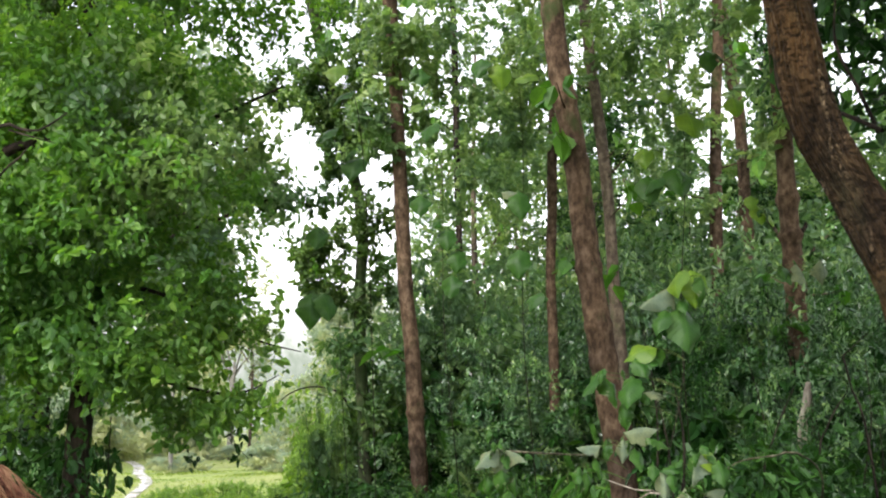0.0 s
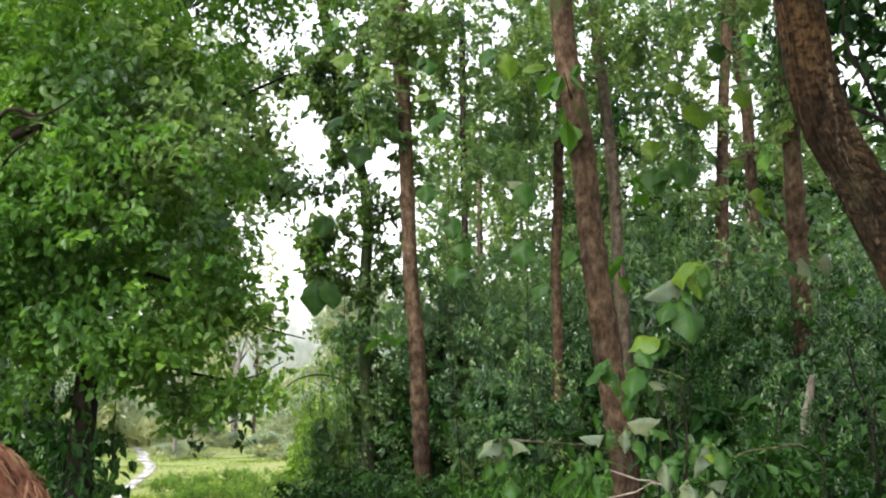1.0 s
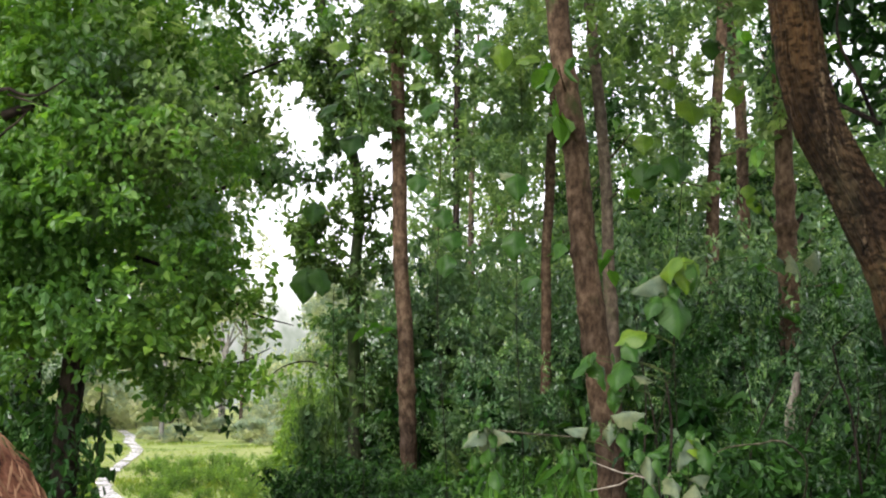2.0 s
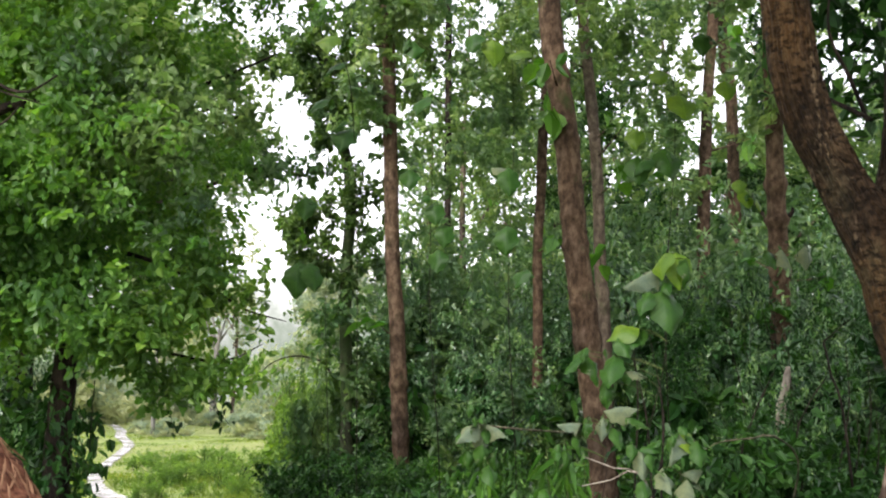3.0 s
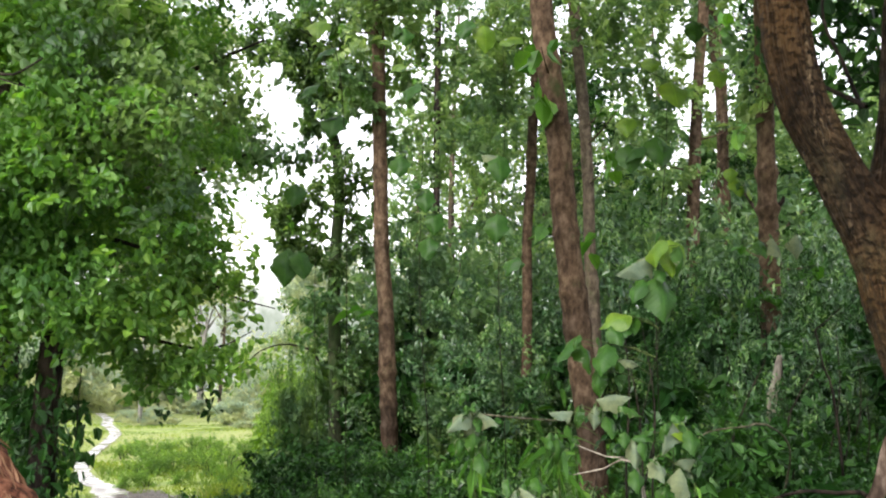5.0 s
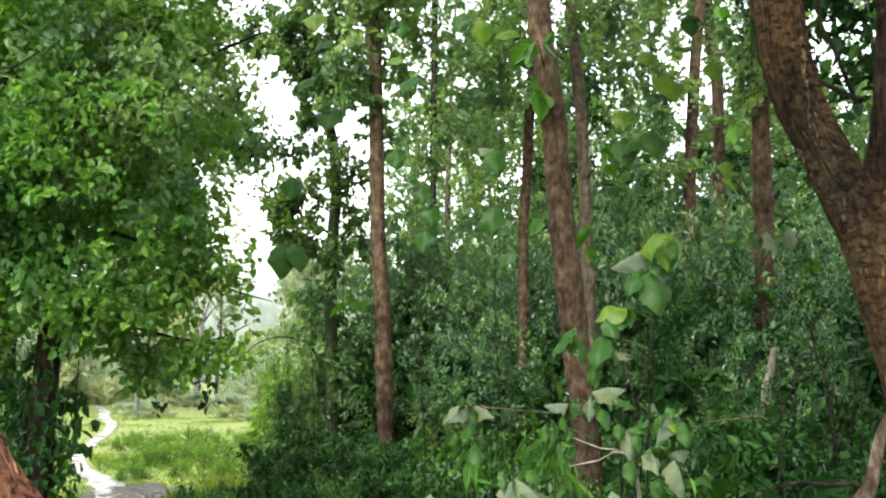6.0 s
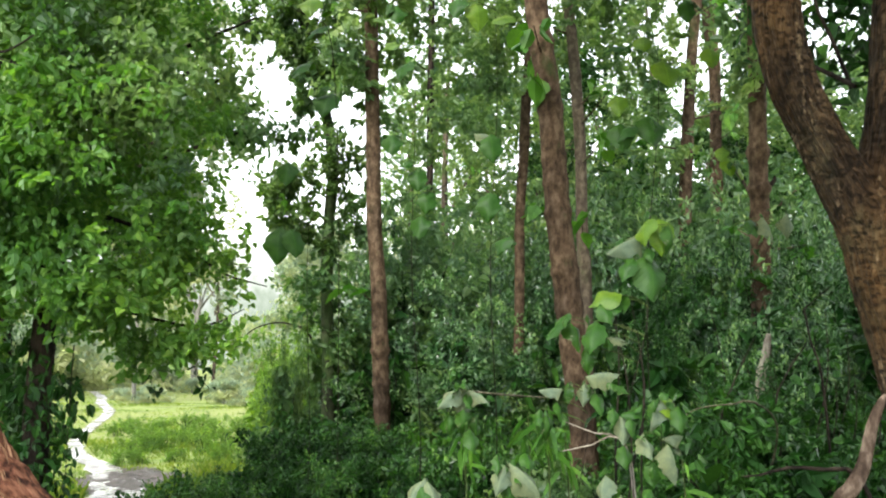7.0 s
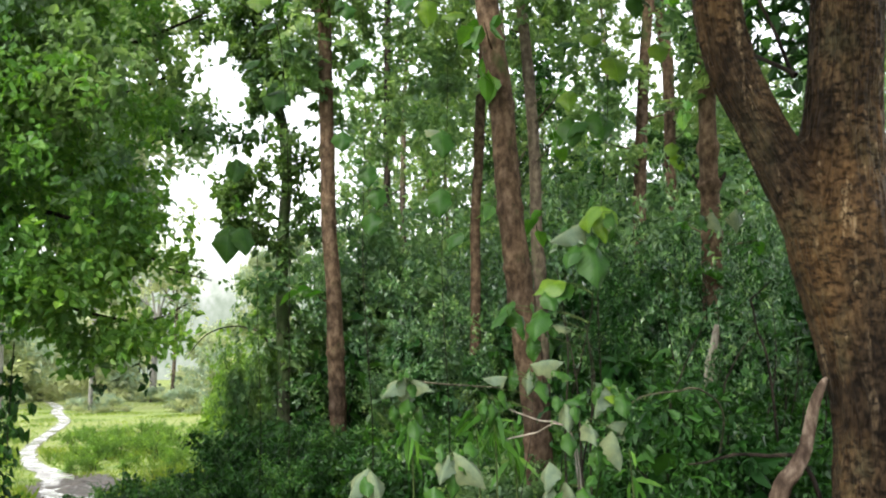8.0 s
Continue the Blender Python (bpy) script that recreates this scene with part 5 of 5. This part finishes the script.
sapling(0.85, 5.4, 2.27, 0.23, [
    (0.29, 2.34, 270, 60, 0, 0.22, BRIGHT), (0.23, 2.33, 235, 50, 20, 0.19, BRIGHT), (0.33, 2.30, 310, 66, -15, 0.18, HANG), (0.20, 2.25, 190, 28, -40, 0.21, FLIP), (0.23, 2.15, 278, 72, 0, 0.27, HANG), (0.15, 2.13, 215, 45, -20, 0.16, HANG),
    (0.09, 1.94, 182, 10, -45, 0.19, BRIGHT), (0.08, 1.92, 200, 40, -30, 0.17, HANG), (-0.19, 1.81, 300, 45, 10, 0.20, HANG), (-0.04, 1.80, 250, 48, 0, 0.22, HANG), (0.01, 1.72, 8, 3, 25, 0.13, FLIP),
    (-0.21, 1.83, 205, 55, -10, 0.16, HANG), (-0.09, 1.67, 240, 60, 0, 0.16, HANG)],
    "tall sapling with wind-tossed green and pale leaves", 64, 0.012)
sapling(0.67, 5.3, 1.53, 0.06, [
    (0.06, 1.52, 4, -14, 42, 0.18, FLIP), (0.16, 1.49, 355, 14, 25, 0.14, HANG), (-0.06, 1.46, 182, 4, -32, 0.12, FLIP), (-0.09, 1.40, 315, 65, 0, 0.11, HANG),
    (0.06, 1.49, 250, 62, 0, 0.13, FLIP), (-0.02, 1.49, 222, 60, 0, 0.13, HANG), (0.11, 1.44, 300, 55, 0, 0.13, HANG), (-0.17, 1.36, 260, 75, 0, 0.15, HANG),
    (-0.13, 1.33, 290, 80, 0, 0.15, HANG)],
    "leafy sapling with small drooping green and pale leaves", 70, 0.009)
sapling(1.01, 5.2, 1.43, 0.07, [
    (0.07, 1.41, 205, 58, -28, 0.17, FLIP), (0.08, 1.42, 330, 48, 22, 0.19, BRIGHT), (0.05, 1.41, 272, 80, 0, 0.13, HANG), (-0.11, 1.34, 265, 74, 10, 0.16, FLIP),
    (-0.02, 1.25, 300, 60, 10, 0.15, FLIP), (0.19, 1.23, 186, -6, -38, 0.12, FLIP), (0.11, 1.19, 312, 62, 15, 0.21, FLIP), (-0.01, 1.36, 188, 18, -30, 0.12, HANG),
    (0.15, 1.38, 280, 70, 0, 0.14, HANG), (-0.11, 1.19, 285, 70, 0, 0.13, HANG), (0.03, 1.11, 260, 70, 0, 0.13, HANG)],
    "sapling with pale undersides and one yellowing leaf", 71, 0.01)
sapling(0.12, 5.3, 1.48, -0.01, [
    (-0.02, 1.46, 200, 36, -32, 0.16, FLIP), (-0.01, 1.46, 298, 66, 0, 0.17, FLIP), (0.01, 1.46, 348, 20, 32, 0.14, FLIP), (-0.00, 1.36, 275, 78, 0, 0.15, HANG),
    (0.06, 1.32, 285, 80, 0, 0.14, HANG), (-0.07, 1.33, 258, 75, 0, 0.12, HANG), (-0.01, 1.48, 270, -10, 0, 0.10, HANG), (0.03, 1.26, 300, 70, 0, 0.13, HANG)],
    "young sapling with three pale drooping leaves", 61, 0.007)
sapling(0.32, 5.1, 1.12, -0.00, [
    (0.01, 1.11, 338, 27, 38, 0.26, FLIP), (-0.01, 1.10, 232, 50, -22, 0.16, FLIP), (0.01, 1.03, 285, 70, 0, 0.16, HANG), (-0.08, 0.95, 250, 70, 0, 0.15, HANG)],
    "low sapling with large pale drooping leaves", 63, 0.008)
sapling(-0.07, 5.0, 1.05, 0.00, [
    (-0.00, 1.05, 210, 45, -25, 0.2, FLIP), (0.01, 1.04, 315, 55, 20, 0.2, FLIP), (0.00, 0.99, 270, 70, 0, 0.16, HANG)],
    "low sapling with pale drooping leaves", 62, 0.008)
sapling(0.81, 5.0, 1.08, 0.00, [
    (-0.03, 0.96, 215, 45, -25, 0.15, FLIP), (0.04, 0.97, 320, 50, 20, 0.18, FLIP), (-0.04, 1.07, 240, 68, 0, 0.16, FLIP), (0.12, 0.95, 300, 60, 0, 0.15, HANG)],
    "low sapling with pale and green leaves", 65, 0.007)
sapling(0.45, 9.0, 4.80, 0.03, [
    (-0.03, 3.06, 270, 58, 0, 0.3, WIDE), (-0.16, 3.58, 350, 10, 30, 0.22, FLIP), (-0.02, 3.57, 285, 60, 0, 0.3, WIDE), (0.14, 2.67, 210, 40, -20, 0.22, WIDE),
    (-0.14, 4.75, 280, 60, 0, 0.3, BRIGHT), (0.21, 4.62, 200, 15, -30, 0.26, BRIGHT), (-0.29, 4.80, 250, 60, 0, 0.25, WIDE)],
    "tall thin sapling with scattered large leaves", 66, 0.012)
sapling(-0.2, 9.0, 4.75, -0.05, [
    (0.08, 3.07, 265, 62, 0, 0.24, WIDE), (-0.01, 3.27, 275, 55, 0, 0.25, WIDE), (-0.22, 3.56, 270, 60, 0, 0.24, WIDE), (-0.15, 4.41, 190, 12, -30, 0.22, BRIGHT),
    (0.03, 2.85, 255, 65, 0, 0.24, WIDE), (-0.20, 4.73, 280, 60, 0, 0.24, WIDE), (-0.08, 4.23, 240, 40, 0, 0.25, WIDE)],
    "tall thin sapling with scattered large leaves", 67, 0.012)
sapling(1.72, 8.8, 4.63, 0.15, [
    (0.03, 4.39, 265, 50, 0, 0.24, BRIGHT), (0.19, 4.18, 285, 55, 0, 0.34, BRIGHT), (-0.20, 3.87, 260, 50, 0, 0.24, BRIGHT), (0.60, 4.30, 275, 62, 0, 0.24, BRIGHT),
    (0.06, 3.70, 280, 60, 0, 0.34, WIDE), (-0.06, 3.60, 200, 30, -20, 0.25, WIDE), (-0.12, 4.30, 190, 5, -30, 0.2, WIDE), (0.40, 4.73, 280, 60, 0, 0.25, WIDE),
    (-0.18, 3.63, 265, 70, 0, 0.3, WIDE)],
    "tall thin sapling with bright broad leaves", 68, 0.014)
sapling(-1.17, 9.2, 4.93, 0.04, [
    (-0.26, 2.77, 265, 65, 0, 0.36, WIDE), (-0.16, 2.75, 300, 50, 0, 0.3, WIDE), (-0.19, 3.36, 270, 62, 0, 0.26, WIDE), (-0.01, 4.86, 280, 40, 0, 0.3, BRIGHT),
    (0.15, 4.61, 200, 30, -20, 0.26, WIDE), (0.18, 3.99, 250, 40, -10, 0.32, WIDE), (-0.00, 4.27, 200, 20, -25, 0.24, WIDE), (-0.60, 3.64, 355, 20, 30, 0.26, WIDE),
    (-0.65, 3.67, 300, 60, 0, 0.26, WIDE)],
    "tall thin sapling with dark broad leaves", 69, 0.01)
sapling(2.64, 9.4, 3.58, 0.01, [
    (-0.02, 3.45, 265, 55, 0, 0.22, BRIGHT), (0.03, 3.40, 320, 50, 0, 0.2, BRIGHT), (-0.06, 3.55, 250, 60, 0, 0.18, BRIGHT), (0.27, 2.90, 330, 60, 0, 0.26, FLIP),
    (0.16, 2.88, 300, 50, 0, 0.22, WIDE), (0.50, 2.93, 280, 60, 0, 0.26, FLIP)],
    "thin sapling with bright yellow-green leaves", 72, 0.009)


# ---- sticks and bare stems in the undergrowth ----
def stick(points, radii, mat, label, seed=0):
    o = np.array(points[-1], float) * (1, 1, 0)
    s = thing("bare_stick", tuple(o), label, "stick")
    part("stem", limb("stem", [np.array(p) - o for p in points], radii, 8, 0.06, 0.12, seed), mat, s)
    return s


stick([(2.385, 7.6, 1.80), (2.375, 7.6, 1.74), (2.345, 7.6, 1.58), (2.31, 7.6, 1.35), (2.30, 7.6, -0.05)], [0.016, 0.026, 0.034, 0.038, 0.045], BARK_WHITE, "pale broken stump among the shrubs", 1)
stick([(1.29, 5.7, 1.28), (1.38, 5.7, 1.34), (1.48, 5.7, 1.36), (1.59, 5.7, 1.37), (1.70, 5.7, 1.38), (1.98, 6.2, 1.20), (2.05, 6.7, 0.7), (2.06, 6.8, -0.05)], [0.002, 0.003, 0.004, 0.005, 0.006, 0.006, 0.007, 0.008], TWIG, "thin arched pale stick", 2)
stick([(2.69, 7.2, 2.11), (2.56, 7.2, 2.00), (2.51, 7.2, 1.96), (2.52, 7.2, 1.90), (2.55, 7.2, 1.72), (2.61, 7.2, 1.52), (2.66, 7.2, 0.8), (2.66, 7.2, -0.05)], [0.003, 0.005, 0.007, 0.008, 0.008, 0.009, 0.011, 0.012], BARK_DARK, "dark bare stick among the shrubs", 3)
stick([(-3.45, 17.2, 1.7), (-3.1, 17.2, 2.1), (-2.6, 17.2, 2.22), (-2.15, 17.2, 2.0), (-2.0, 17.2, 1.2), (-1.98, 17.2, -0.05)], [0.006, 0.011, 0.014, 0.017, 0.022, 0.028], BARK_DARK, "dark arching branch over the meadow's edge", 4)

stick([(0.62, 5.7, 1.40), (0.35, 5.65, 1.42), (0.12, 5.62, 1.44), (0.02, 5.62, 1.42)], [0.003, 0.005, 0.006, 0.004], TWIG, "thin pale twig between saplings", 5)
stick([(0.62, 5.3, 1.30), (0.78, 5.3, 1.24), (0.92, 5.3, 1.20), (0.98, 5.32, 0.9), (0.98, 5.35, 0.0)], [0.002, 0.004, 0.0045, 0.004, 0.004], BARK_WHITE, "thin brown twig beside a sapling", 6)
stick([(0.60, 5.2, 1.16), (0.75, 5.2, 1.19), (0.90, 5.2, 1.22), (0.96, 5.25, 0.8), (0.96, 5.3, 0.0)], [0.002, 0.004, 0.0045, 0.004, 0.004], BARK_WHITE, "thin brown twig beside a sapling", 7)
stick([(1.70, 6.0, 0.95), (1.81, 6.0, 0.96), (1.97, 6.0, 1.00), (2.17, 6.0, 0.99), (2.36, 6.0, 0.96), (2.50, 6.05, 0.6), (2.52, 6.1, -0.05)], [0.004, 0.007, 0.010, 0.012, 0.013, 0.014, 0.015], BARK_DARK, "dark fallen branch in the undergrowth", 8)
stick([(2.1, 7.0, 1.75), (1.95, 7.0, 1.45), (1.85, 7.0, 1.1), (1.82, 7.0, -0.05)], [0.003, 0.005, 0.006, 0.008], BARK_DARK, "dark bare stick among the shrubs", 9)
stick([(2.45, 7.0, 1.72), (2.3, 7.0, 1.5), (2.22, 7.0, 1.2), (2.2, 7.0, -0.05)], [0.003, 0.005, 0.006, 0.008], BARK_DARK, "dark bare stick among the shrubs", 10)
stick([(-1.45, 9.1, 4.84), (-1.29, 9.1, 4.73), (-1.14, 9.1, 4.65), (-0.98, 9.1, 4.42), (-0.90, 9.1, 3.0), (-0.88, 9.1, -0.05)], [0.003, 0.004, 0.004, 0.004, 0.003, 0.004], BARK_DARK, "thin arching twig high among the leaves", 40)


def strap_herb(x, y, top, count, seed):
    """A soft stem with a tuft of long, narrow, drooping leaves."""
    rng = np.random.default_rng(seed)
    herb = thing("strap_leaved_herb", (x, y, 0), "soft green herb with long narrow drooping leaves", "herb", "strap-leaved herbs of the undergrowth")
    part("stem", limb("stem", [(0.0, 0, top), (0.02, 0, top * 0.6), (0, 0, -0.04)], [0.003, 0.005, 0.007], 6, 0.1, 0.1, seed), GREEN_STEM, herb)
    a, z = rng.uniform(0, 6.28, count), top * rng.uniform(0.80, 1.0, count)
    base = np.stack([0.01 * np.cos(a), 0.01 * np.sin(a), z], 1)
    along = np.stack([np.cos(a), np.sin(a), rng.uniform(-1.6, 0.5, count)], 1)
    size = rng.uniform(0.10, 0.21, count)
    part("leaves", leaf_mesh("leaves", base, along, rng.normal(size=(count, 3)) * 0.3 + (0, 0, 1), size, size * rng.uniform(0.07, 0.12, count), 0.15, 0.45), LEAF_HERB, herb)
    return herb


for k, (hx, hy, top, count) in enumerate(((0.59, 5.9, 1.36, 22), (0.50, 6.0, 1.30, 14), (0.13, 5.95, 1.24, 12), (1.36, 5.95, 1.05, 12), (0.72, 6.1, 1.22, 10))):
    strap_herb(hx, hy, top, count, 70 + k)
rng = np.random.default_rng(45)
for k in range(16):
    y = float(rng.uniform(6.4, 9.4))
    x = float(rng.uniform(0.17, 0.40)) * y
    h, lean = float(rng.uniform(1.2, 2.2)), float(rng.normal(0, 0.22))
    stick([(x + lean, y, h), (x + lean * 0.75 + 0.04, y, h * 0.75), (x + lean * 0.3 - 0.03, y, h * 0.4), (x, y, -0.05)], [0.002, 0.005, 0.007, 0.009], BARK_DARK, "dark bare stick among the shrubs", 20 + k)
